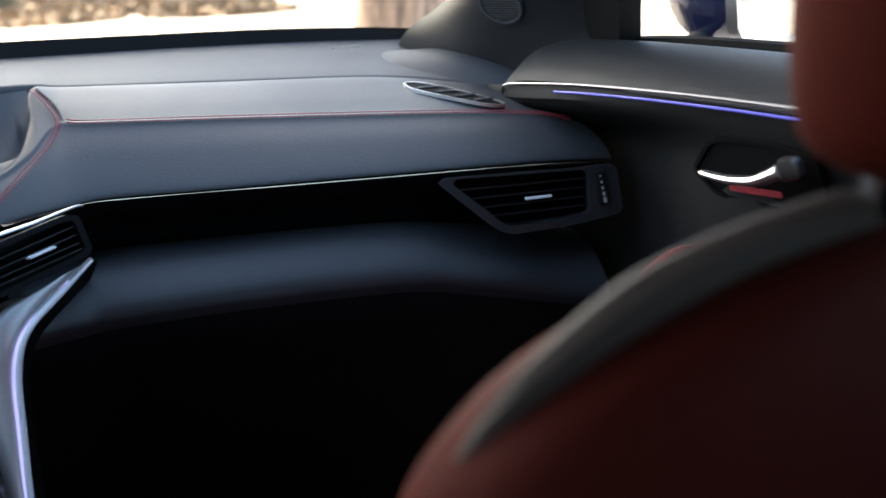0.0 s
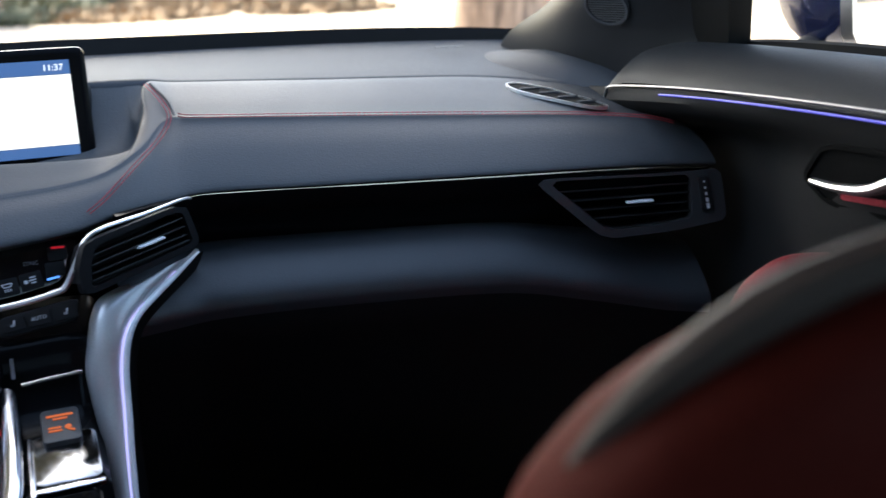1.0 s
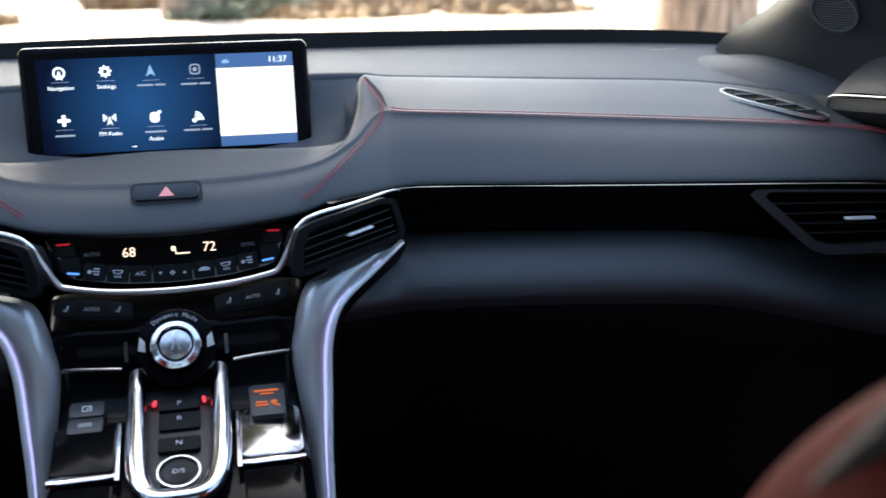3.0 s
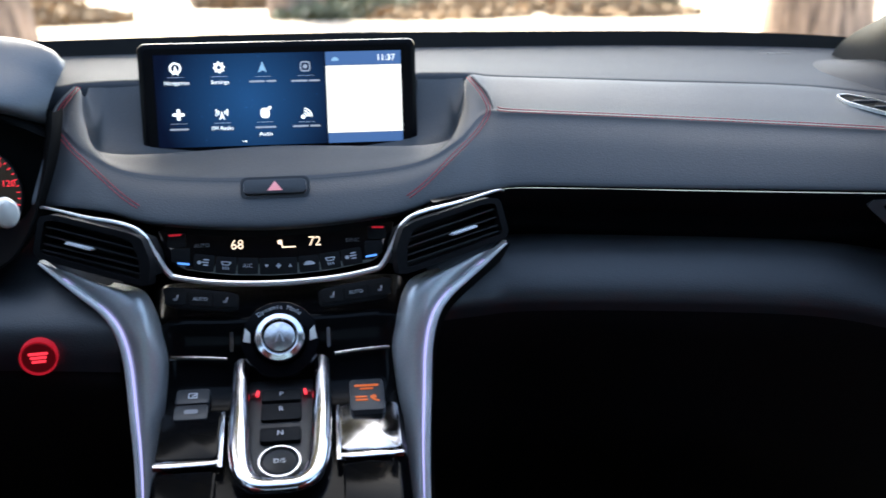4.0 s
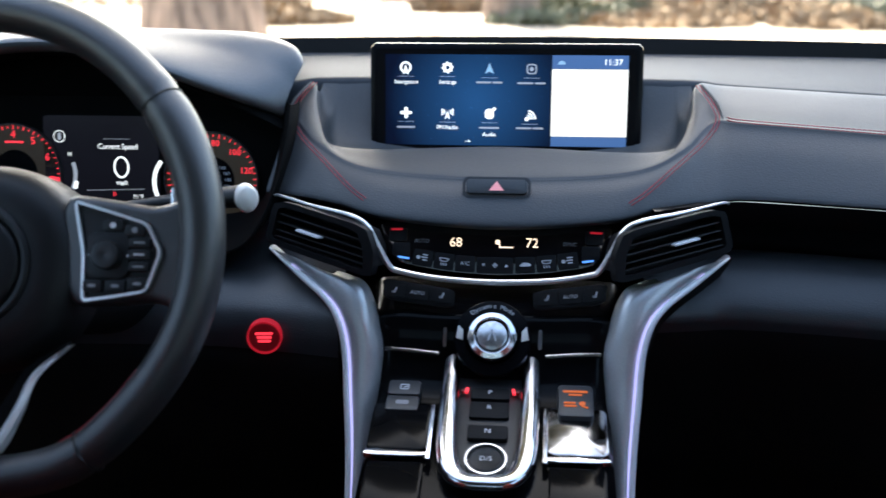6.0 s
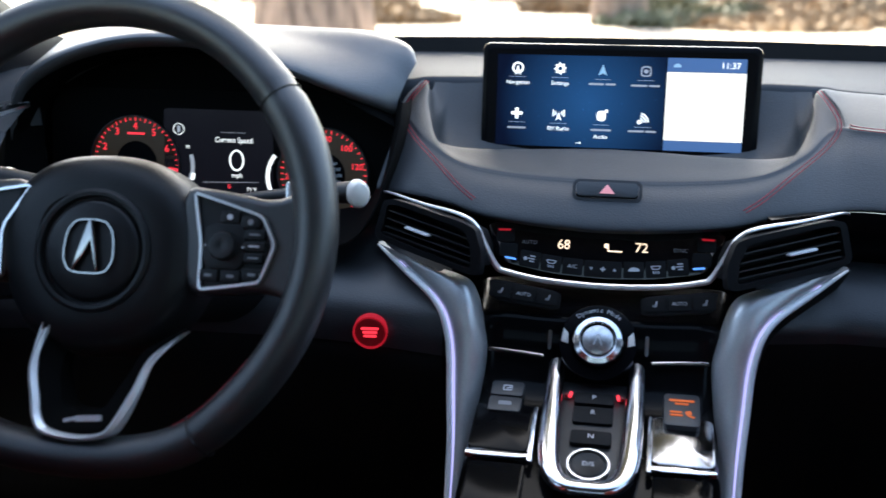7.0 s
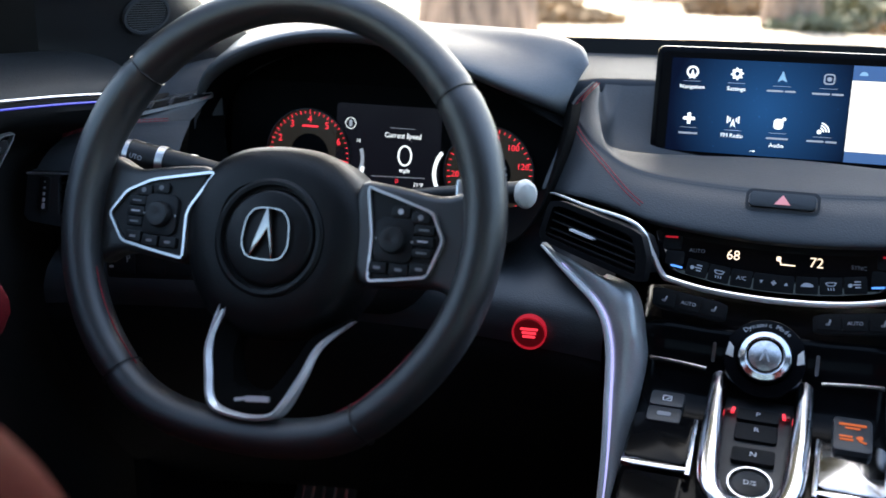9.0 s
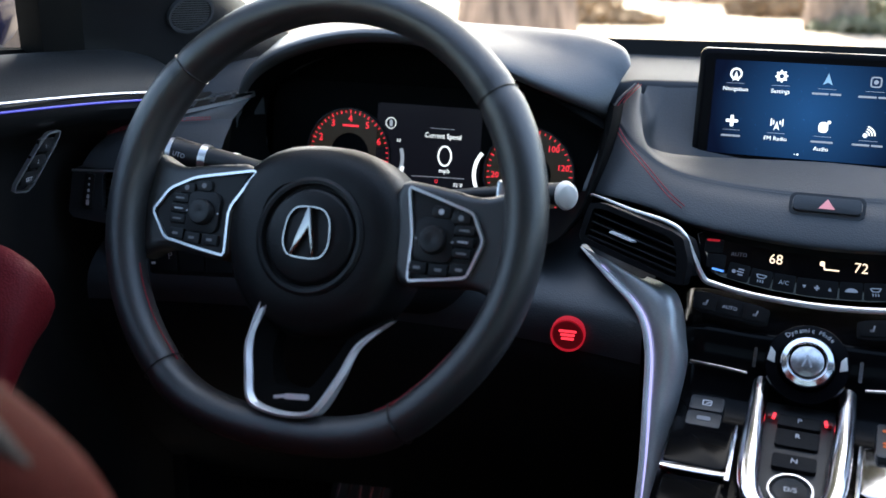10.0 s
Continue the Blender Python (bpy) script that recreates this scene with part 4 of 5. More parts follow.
INN = [(0.150, 0.874, 0.887), (0.135, 0.868, 0.8850), (0.122, 0.863, 0.880), (0.114, 0.857, 0.868), (0.108, 0.852, 0.848), (0.102, 0.848, 0.822), (0.1040, 0.836, 0.782), (0.107, 0.810, 0.730), (0.108, 0.766, 0.667), (0.107, 0.697, 0.597), (0.106, 0.597, 0.528)]
for s in (1, -1):
    o, i = [[(s * x, y, z) for x, y, z in p] for p in (OUT, INN)]
    crown = [((a[0] * 0.5 + b[0] * 0.5), (a[1] + b[1]) / 2 - 0.006, (a[2] + b[2]) / 2 + 0.003) for a, b in zip(o, i)]
    rail = part("side_rail", sheet([[(x - s * 0.004, y + 0.02, z - 0.004) for x, y, z in i], i, crown, o, [(x + s * 0.001, y + 0.02, z - 0.003) for x, y, z in o]], along=48, across=17), SILVER, console, "satin silver side rail")
    part("rail_edge", tube([(x + s * 0.0004, y - 0.0024, z) for x, y, z in o], lambda u: 0.0010 + 0.0023 * min(1, u * 6), 60, 10), TAB, rail, "bright polished edge")
    part("light_strip", tube([(s * (a - 0.0032), b - 0.0046, c + 0.0004) for a, b, c in OUT[1:]], 0.0009, 60, 6), LEDVIOLET, rail, "violet light strip")
    wall = [[(x + s * 0.001, y + 0.006, z - 0.004) for x, y, z in o], [(x + s * 0.006, y + 0.05, z - 0.03) for x, y, z in o], [(s * 0.15, y + 0.16, z - 0.20) for x, y, z in o]]
    part("outer_wall", sheet(wall, along=40, across=12), DARK, console, "black outer side")
    part("tray_edge", tube([(s * 0.0475, 0.8515, 0.8205), (s * 0.072, 0.8525, 0.8225), (s * 0.0965, 0.8535, 0.8235)], 0.0020, 8, 8), CHROME, console, "thin chrome bar")
# cup and storage lids beside the selector
lm = axes((0, 0.75, 0.7665), (1, 0, 0), (0, math.cos(radians(17)), math.sin(radians(17))))
for s in (1, -1):
    # the right lid's reflection is in its material; the left stays black
    part("storage_lid", slab(rounded(0.050, 0.056, 0.006, 4), at(lm, s * 0.0745, 0.034, 0.0035), 0.004, 0.0015), LID if s > 0 else CONSOLE, console, "glossy lid made bright grey for its daylight reflection" if s > 0 else "glossy black lid")
    part("lid_edge", slab(soften([(-0.026, -0.004), (0.026, -0.003), (0.026, 0.003), (-0.026, 0.004)], 0.2, 1), at(lm, s * 0.0745, 0.0010 if s > 0 else 0.0015, 0.0035), 0.0050, 0.0018), CHROME, console, "bright chrome lid edge")
    part("rear_tray", slab(rounded(0.046, 0.06, 0.004, 3), at(lm, s * 0.0735, -0.036, 0.0025), 0.003, 0.001), CONSOLE, console)
    part("lid_rail", tube([lm @ Vector((s * 0.0485, 0.062, 0.005)), lm @ Vector((s * 0.0480, 0.03, 0.0065)), lm @ Vector((s * 0.0475, -0.004, 0.006))], 0.0022, 10, 8), CHROME, console, "narrow chrome lid rail")
# buttons beside the selector
bmx = at(lm, -0.0755, 0.0715, 0.001)
for v in (0.010, -0.0102):
    b = part("console_button", slab(rounded(0.0285, 0.0185, 0.003, 3), at(bmx, 0, v), 0.008, 0.0015), KEYGREY, console, "grey push button")
    if v > 0:
        part("symbol", ring(rounded(0.008, 0.007, 0.001, 3), rounded(0.006, 0.005, 0.0006, 3), at(bmx, 0, v, 0.008), 0.0004), WHITEPAINT, b, "", False)
        bar(0.004, 0.0012, at(bmx, 0.001, v, 0.008, 35), WHITEPAINT, b, "symbol", 0.0004)
    else:
        bar(0.0115, 0.0052, at(bmx, 0, v, 0.008), GREYPRINT, b, "label_bar", 0.0004)
bmx = at(lm, 0.0735, 0.0670, 0.003)
b = part("console_button", slab(rounded(0.0300, 0.0400, 0.004, 4), bmx, 0.010, 0.002), KEYGREY, console, "grey button with amber print")
for x, y, w, h, a in ((0, 0.0105, 0.0210, 0.0028, 0), (0, 0.0064, 0.0115, 0.0022, 0), (-0.0050, -0.0040, 0.0100, 0.0022, 0), (-0.0045, -0.0078, 0.0105, 0.0022, 0), (0.0055, -0.0045, 0.0052, 0.0046, 20), (0.0076, -0.0086, 0.0062, 0.0020, -25)):
    bar(w, h, at(bmx, x, y, 0.0102, a), ORANGELIT, b, "label_bar", 0.0004)

# ---- gear selector ----
gear = thing("gear_selector", "push-button gear selector in a chrome horseshoe frame", "gear selector", (0, 0.76, 0.76))
gm = axes((0, 0.75, 0.771), (1, 0, 0), (0, math.cos(radians(18)), math.sin(radians(18))))
bed = [(-0.036, 0.115), (-0.034, 0.03), (-0.031, 0.0), (-0.022, -0.022), (0, -0.027), (0.022, -0.022), (0.031, 0.0), (0.034, 0.03), (0.036, 0.115)]
part("bed", slab(soften(bed, 0.2, 2), gm, 0.004, 0.001, -0.006), BLACK, gear)
HORSE = [(-0.0350, 0.182, 0.020), (-0.0350, 0.166, 0.013), (-0.0350, 0.130, 0.008), (-0.0350, 0.080, 0.004), (-0.0340, 0.035, 0.004), (-0.0320, 0.002, 0.004), (-0.0265, -0.019, 0.004), (-0.016, -0.0285, 0.004), (0, -0.0300, 0.004)]
HORSE = HORSE + [(-x, y, z) for x, y, z in HORSE[-2::-1]]
part("chrome_frame", tube([gm @ Vector(p) for p in HORSE], lambda u: 0.0062 + 0.0026 * min(1, (0.5 - abs(u - 0.5)) * 4), 90, 16, 0.75), CHROME, gear, "polished chrome horseshoe frame")
for y, h, s in ((0.0765, 0.014, "P"), (0.0575, 0.020, "R"), (0.0290, 0.016, "N")):
    b = part("gear_button", slab(rounded(0.034, h, 0.0025, 3), at(gm, 0, y, -0.002), 0.0045 if s != "R" else 0.003, 0.0012), DARK, gear, "black gear button")
    text(s, 0.0075, at(gm, 0, y + (0.002 if s == "R" else 0), 0.0028 if s != "R" else 0.0013), WHITEPAINT, b)
for s in (-1, 1):
    bar(0.0026, 0.0066, at(gm, s * 0.0205, 0.0795, 0.001, 10 * s), REDLIT, gear, "red_lamp", 0.002)
    bar(0.0030, 0.0030, at(gm, s * 0.0240, 0.0790, 0.000, 0), REDGLOW, gear, "red_lamp", 0.003)
b = part("drive_button", revolve([(0.0150, 0.0), (0.0150, 0.004), (0.0125, 0.0052), (0.006, 0.0035), (0.0005, 0.003)], at(gm, 0, -0.004, -0.001)), BUTTON, gear, "round dished drive button")
part("button_ring", ring(circle(0.0172, 40), circle(0.0158, 40), at(gm, 0, -0.004, -0.001), 0.006, 0, 0.0008), SATIN, gear, "thin metal ring")
text("D/S", 0.0068, at(gm, 0, -0.004, 0.0042), WHITEPAINT, b)

# ---- drive mode knob ----
knob = thing("drive_mode_knob", "round brushed metal mode knob in a glossy black collar", "control knob", (0, 0.86, 0.82))
km = axes((0, 0.856, 0.8345), (1, 0, 0), (0, 0.56, 0.83))
part("collar", revolve([(0.0345, -0.030), (0.0345, 0.0015), (0.0337, 0.0038), (0.0240, 0.0046), (0.0236, -0.01)], km), BEZEL, knob, "glossy black collar")
part("outer_ring", revolve([(0.0222, -0.004), (0.0222, 0.010), (0.0208, 0.0135), (0.0165, 0.0150), (0.0150, 0.0135), (0.0150, 0.006)], km), CHROME, knob, "polished metal ring")
part("cap_groove", revolve([(0.0149, 0.003), (0.0149, 0.0095), (0.0128, 0.0096)], km), THROAT, knob, "dark groove")
cap = part("cap", revolve([(0.0134, 0.004), (0.0134, 0.0130), (0.0122, 0.0138), (0.0003, 0.0140)], km), BRUSHED, knob, "brushed metal cap")
part("emblem", slab([(-0.0045, -0.005), (-0.0028, -0.005), (0, 0.003), (0.0028, -0.005), (0.0045, -0.005), (0.0009, 0.0055), (-0.0009, 0.0055)], at(km, 0, 0, 0.0140), 0.0005), SATIN, cap, "small plain emblem", False)
for i, ch in enumerate("Dynamic Mode"):
    a = radians(128 - i * 76 / 11)
    if ch != " ":
        text(ch, 0.0058, at(km, 0.0290 * math.cos(a), 0.0288 * math.sin(a), 0.0048, math.degrees(a) - 90), WHITEPAINT, knob)
for s in (-1, 1):
    part("side_key", slab([(s * 0.026, -0.003), (s * 0.0325, -0.001), (s * 0.0305, 0.011), (s * 0.0262, 0.0065)][::s], at(km, 0, 0, 0.002), 0.0036, 0.0008), PEARL, knob, "pale side key")
    bar(0.0030, 0.018, at(km, s * 0.0425, 0.000, -0.006), CHROME, knob, "chrome_post", 0.008)

# ---- start button ----
start = thing("start_button", "round red lit engine start button on the knee panel", "start button", (-0.209, 0.865, 0.828))
tm = axes((-0.2093, 0.8625, 0.8288), (1, 0.12, 0), (0, -0.05, 1))
part("rim", ring(circle(0.0160, 36), circle(0.0146, 36), tm, 0.010, -0.004, 0.0008), RIMLIT, start, "lit red rim")
part("cap", revolve([(0.0144, -0.004), (0.0144, 0.004), (0.0130, 0.0055), (0.0003, 0.0052)], tm), REDGLOW, start, "red lit cap")
for y, w in ((0.0042, 0.0165), (0.0005, 0.0135), (-0.0032, 0.0120)):
    bar(w, 0.0026, at(tm, 0, y, 0.0054), REDLIT, start, "label_bar", 0.0004)

# ---- instruments ----
cluster = thing("instrument_cluster", "instrument cluster with two red-lit gauges and a dark centre screen", "instrument cluster", (-0.40, 1.0, 0.91))
im = axes((-0.40, 1.003, 0.951), (1, 0, 0), (0, math.sin(radians(7)), math.cos(radians(7))))
part("backing", slab(rounded(0.40, 0.135, 0.03, 5, -0.005, 0.008), im, 0.004, 0, -0.008), THROAT, cluster)
part("centre_screen", slab(rounded(0.122, 0.092, 0.004, 3, -0.012, 0.010), im, 0.0015, 0, -0.0035), material("dim screen", (0.004, 0.004, 0.006), 0.25, spec=0.08, glow=(0.10, 0.10, 0.16), glow_strength=0.008, vary=0.1), cluster, "dark centre screen")


def gauge(x, y, r, labels, a_first, step, ticks, hole, sub=()):
    g = part("gauge", ring(circle(r, 48), circle(hole, 48), at(im, x, y), 0.0015, -0.0035), DIAL, cluster, "round gauge with red numerals")
    part("gauge_rim", ring(circle(r + 0.0016, 48), circle(r, 48), at(im, x, y), 0.006, -0.0035, 0.0006), BLACK, g)
    part("gauge_hub", slab(circle(hole, 40), at(im, x, y), 0.001, 0, -0.0040), BEZEL, g)
    for i, s in enumerate(labels):
        a = radians(a_first - step * i)
        if s:
            text(s, 0.0108 if len(s) < 2 else 0.0090, at(im, x + (r - 0.0105) * math.cos(a), y + (r - 0.0105) * math.sin(a), -0.0018), REDLIT, g, "numeral")
    for i in range(ticks):
        a = radians(a_first + step - step * (len(labels) + 1) * i / (ticks - 1))
        bar(0.0042 if i % 2 == 0 else 0.0025, 0.0009, at(im, x + (r - 0.0028) * math.cos(a), y + (r - 0.0028) * math.sin(a), -0.0018, math.degrees(a)), REDLIT, g, "tick", 0.0003)
    for i, s in enumerate(sub):
        a = radians(48 - 24 * i)
        text(s, 0.0048, at(im, x + 0.0165 * math.cos(a), y + 0.0165 * math.sin(a), -0.0022), WHITEPAINT, g, "numeral")
    return g


g1 = gauge(-0.1055, -0.004, 0.050, ["2", "3", "4", "5", "6"], 155, 32.5, 29, 0.024)
bar(0.020, 0.0020, at(im, -0.105, 0.0280, -0.0018), REDLIT, g1, "label_bar", 0.0003)
bar(0.013, 0.0060, at(im, -0.0630, -0.0105, -0.0018, -8), REDLIT, g1, "label_bar", 0.0003)
g2 = gauge(0.1045, -0.008, 0.0480, ["20", "", "", "80", "100", "120", "140"], 185, 34, 36, 0.0235, ("140", "160", "180", "200", "220", "240"))
part("needle", slab([(-0.0012, 0), (0.0012, 0), (0.0004, 0.032), (-0.0004, 0.032)], at(im, 0.0985, -0.020, 0.001, 118), 0.001), REDLIT, g2, "red needle", False)
text("Current Speed", 0.0080, at(im, 0.0060, 0.0245, -0.0018), WHITELIT, cluster, wide=0.88)
part("speed_digit", ring(circle(0.0082, 40, ry=0.0112), circle(0.0066, 40, ry=0.0096), at(im, 0.0090, 0.0035, -0.0018), 0.0004), WHITELIT, cluster, "", False)
text("mph", 0.0070, at(im, 0.0095, -0.0125, -0.0018), WHITELIT, cluster)
bar(0.028, 0.0004, at(im, 0.005, 0.0325, -0.0018), GREYICON, cluster, "rule", 0.0002)
bar(0.062, 0.0005, at(im, 0.002, -0.0200, -0.0018, 2), GREYICON, cluster, "rule", 0.0002)
text("D", 0.0058, at(im, 0.0010, -0.0245, -0.0018), REDLIT, cluster)
text("71°F", 0.0060, at(im, 0.0260, -0.0270, -0.0018), WHITELIT, cluster)
text("E", 0.0062, at(im, 0.0500, -0.0325, -0.0018), WHITELIT, cluster)
text("H", 0.0058, at(im, -0.0455, 0.0160, -0.0018), WHITELIT, cluster)
bar(0.0062, 0.0050, at(im, 0.0410, -0.0325, -0.0018), WHITELIT, cluster, "pump_symbol", 0.0003)
part("car_symbol", ring(circle(0.0062, 24), circle(0.0056, 24), at(im, -0.0560, 0.0345, -0.0018), 0.0003), WHITELIT, cluster, "", False)
bar(0.0032, 0.0072, at(im, -0.0560, 0.0345, -0.0018), GREYICON, cluster, "symbol", 0.0003)
for s, x, y, a0, a1, r in ((1, 0.078, -0.012, 140, 206, 0.0365), (-1, -0.0745, -0.004, -28, 20, 0.0360)):
    o = circle(r, 16, x, y, 0, a0, a1)
    i = circle(r - 0.0040, 16, x, y, 0, a0, a1)[::-1]
    part("level_arc", slab(o + i, at(im, 0, 0, -0.0018), 0.0004), WHITELIT if s > 0 else GREYICON, cluster, "pale level arc", False)
bar(0.0042, 0.008, at(im, -0.0405, -0.0155, -0.0016, -14), WHITELIT, cluster, "level_mark", 0.0004)

# ---- steering wheel ----
wheel = thing("steering_wheel", "black leather three-spoke steering wheel with metal trim", "steering wheel", (-0.366, 0.665, 0.968))
A = radians(21.5)
sw = axes((-0.366, 0.665, 0.968), (1, 0, 0), (0, math.sin(A), math.cos(A)))
N, RM = 144, 0.1710
path = []
for i in range(N):
    a = 2 * math.pi * i / N
    x, y = RM * math.cos(a), RM * math.sin(a)
    if y < -0.125:
        y = -0.125 - 0.0505 * math.tanh((-0.125 - y) / 0.046)
    x *= 1 - 0.015 * math.exp(-((math.degrees(a) - 320) / 16) ** 2)
    path.append((x, y, a))
rows = []
for i, (x, y, a) in enumerate(path):
    p, q = path[i - 1], path[(i + 1) % N]
    t = Vector((q[0] - p[0], q[1] - p[1], 0)).normalized()
    n = Vector((t.y, -t.x, 0))
    deg = math.degrees(a) % 360
    grip = 1 + 0.10 * (math.exp(-((deg - 30) / 18) ** 2) + math.exp(-((deg - 150) / 18) ** 2))
    groove = 0.93 if min(abs(deg - k) for k in (37, 141, 306, 231)) < 1.3 else 1.0
    rows.append([Vector((x, y, 0)) + n * (0.0153 * grip * groove * math.cos(b)) + Vector((0, 0, 0.0172 * grip * groove * math.sin(b))) for b in (2 * math.pi * j / 20 for j in range(20))])
bm = sheet(rows + rows[:1], closed=True)
bmesh.ops.remove_doubles(bm, verts=bm.verts[:], dist=1e-6)
bm.transform(sw)
part("rim", bm, WHEELHIDE, wheel, "grained black leather rim")
for k in (37, 141, 306, 231):
    i = round(k / 360 * N) % N
    x, y, a = path[i]
    p, q = path[i - 1], path[(i + 1) % N]
    t = Vector((q[0] - p[0], q[1] - p[1], 0)).normalized()
    n = Vector((t.y, -t.x, 0))
    loop = [sw @ (Vector((x, y, 0)) + n * 0.0160 * math.cos(b) + Vector((0, 0, 0.0176 * math.sin(b)))) for b in (2 * math.pi * j / 24 for j in range(25))]
    part("rim_seam", tube(loop, 0.0007, sides=5), BLACK, wheel)
for a0, a1 in ((200, 236), (300, 330)):
    pts = []
    for i in range(round(a0 / 360 * N), round(a1 / 360 * N)):
        x, y, a = path[i]
        pts.append(sw @ Vector((x * 0.918, y * 0.918, 0.004)))
    seam("rim_stitching", pts, wheel, 40, 0.002, 0.0006)
# hub
si = at(sw, 0, 0, -0.016)
hub = [(-0.073, 0.036), (-0.046, 0.056), (-0.010, 0.062), (0.028, 0.060), (0.060, 0.044), (0.075, 0.018), (0.079, -0.012), (0.077, -0.042), (0.060, -0.070), (0.032, -0.087), (-0.008, -0.095), (-0.046, -0.085), (-0.068, -0.060), (-0.080, -0.030), (-0.083, 0.005)]
o = soften(hub, 0.25, 2)
lv = []
for k, z in ((1.0, -0.035), (1.0, -0.012), (0.97, 0.002), (0.90, 0.010), (0.78, 0.0145), (0.66, 0.0165), (0.54, 0.0170), (0.50, 0.0140)):
    lv.append([Vector((x * k, -0.008 + (y + 0.008) * k, z)) for x, y in o])
bm = sheet(lv, closed=True)
bm.transform(si)
part("airbag_cover", bm, HUBMAT, wheel, "smooth black hub cover")
hc = at(si, 0.0010, -0.0140, 0.0) @ Matrix.Diagonal((0.86, 0.86, 1, 1))
part("hub_face", revolve([(0.0545, 0.010), (0.0535, 0.0180), (0.0505, 0.0195), (0.0475, 0.0190), (0.0462, 0.0150), (0.0445, 0.0145), (0.0430, 0.0175), (0.0400, 0.0190), (0.0200, 0.0200), (0.0003, 0.0202)], hc, 64), HUBMAT, wheel, "round black hub face")
em = at(si, 0.0013, -0.0120, 0.0200) @ Matrix.Diagonal((0.88, 0.88, 1, 1))
eo = soften([(-0.0235, -0.010), (-0.0215, 0.013), (-0.013, 0.0235), (0.013, 0.0235), (0.0215, 0.013), (0.0235, -0.010), (0.016, -0.0225), (-0.016, -0.0225)], 0.2, 2)
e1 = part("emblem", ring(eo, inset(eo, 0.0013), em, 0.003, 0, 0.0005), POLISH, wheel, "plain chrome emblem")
part("emblem_bar", slab([(-0.0140, -0.0205), (-0.0112, -0.0205), (-0.0010, -0.002), (0.0018, 0.006), (0.0078, -0.0205), (0.0105, -0.0205), (0.0035, 0.0225), (-0.0015, 0.0225)], em, 0.0045, 0.001), POLISH, e1, "", True)
# side spokes with switches
for s in (-1, 1):
    sp = [(s * 0.060, 0.040), (s * 0.10, 0.036), (s * 0.135, 0.030), (s * 0.168, 0.046), (s * 0.172, -0.020), (s * 0.162, -0.052), (s * 0.138, -0.036), (s * 0.10, -0.040), (s * 0.070, -0.042)][::s]
    part("spoke", slab(soften(sp, 0.2, 2), si, 0.022, 0.007, -0.014, 3), WHEELHIDE, wheel, "leather-covered spoke")
    if s > 0:
        tr = [(0.0735, 0.0345), (0.100, 0.0275), (0.1290, 0.0190), (0.1400, -0.0020), (0.1305, -0.0305), (0.106, -0.0350), (0.0830, -0.0385), (0.0820, -0.004)]
    else:
        tr = [(-0.0540, 0.0350), (-0.113, 0.0238), (-0.136, 0.0125), (-0.1500, -0.0077), (-0.1340, -0.0300), (-0.104, -0.0350), (-0.0740, -0.0390), (-0.0765, 0.0)]
    o = soften(tr[::s], 0.10, 2)
    part("switch_frame", ring(o, inset(o, 0.0021), si, 0.006, 0.006, 0.0012), FRAME, wheel, "satin metal switch frame")
    part("switch_plate", slab(inset(o, 0.0022), si, 0.004, 0, 0.005), BUTTON, wheel, "dark switch plate")
    pad = part("switch_pad", slab(rounded(0.031, 0.033, 0.007, 4, s * 0.101, -0.005), si, 0.0035, 0.001, 0.0085), BUTTON, wheel)
    part("roller", revolve([(0.0105, 0), (0.0105, 0.006), (0.0092, 0.0082), (0.0045, 0.0090), (0.0003, 0.0075)], at(si, s * 0.101, -0.005, 0.010)), BLACK, pad, "round roller")
    for dx in (-0.0145, 0.0145):
        part("symbol", slab(circle(0.0008, 8), at(si, s * 0.101 + dx, -0.005, 0.0122), 0.0003), WHITEPAINT, pad, "", False)
    for y, w, mt in ((0.0045, 0.016, GREYPRINT), (-0.0040, 0.017, WHITEPAINT), (-0.0125, 0.015, GREYPRINT)):
        sb = part("switch", slab(rounded(w, 0.0072, 0.0015, 3, s * 0.1238, y), si, 0.004, 0.0012, 0.0085), BUTTON, wheel)
        bar(0.008, 0.0013, at(si, s * 0.1238, y, 0.0126), mt, sb, "label_bar", 0.0003)
    for x in (0.0905, 0.1075, 0.1235):
        y = -0.0265 + (0.0020 if x > 0.12 else 0)
        sb = part("switch", slab(rounded(0.0150, 0.0088, 0.0012, 3, s * x, y), si, 0.0035, 0.001, 0.0085), BUTTON, wheel)
        bar(0.0055, 0.0022, at(si, s * x, y, 0.0121), GREYPRINT, sb, "symbol", 0.0003)
    for x, y in ((0.1035, 0.0165), (0.1195, 0.0135)):
        sb = part("switch", slab(rounded(0.0150, 0.0085, 0.0025, 3, s * x, y), si, 0.0030, 0.001, 0.0085), BUTTON, wheel)
        part("symbol", slab(circle(0.0022, 10, s * x, y), at(si, 0, 0, 0.0116), 0.0003), WHITEPAINT if (s > 0 and x < 0.11) else GREYPRINT, sb, "", False)
part("shift_paddle", slab(soften([(0.1325, 0.050), (0.1390, 0.047), (0.1400, 0.028), (0.1355, 0.024), (0.1335, 0.036)], 0.2, 2), sw, 0.005, 0.0015, -0.040), SATIN, wheel, "metal shift paddle")
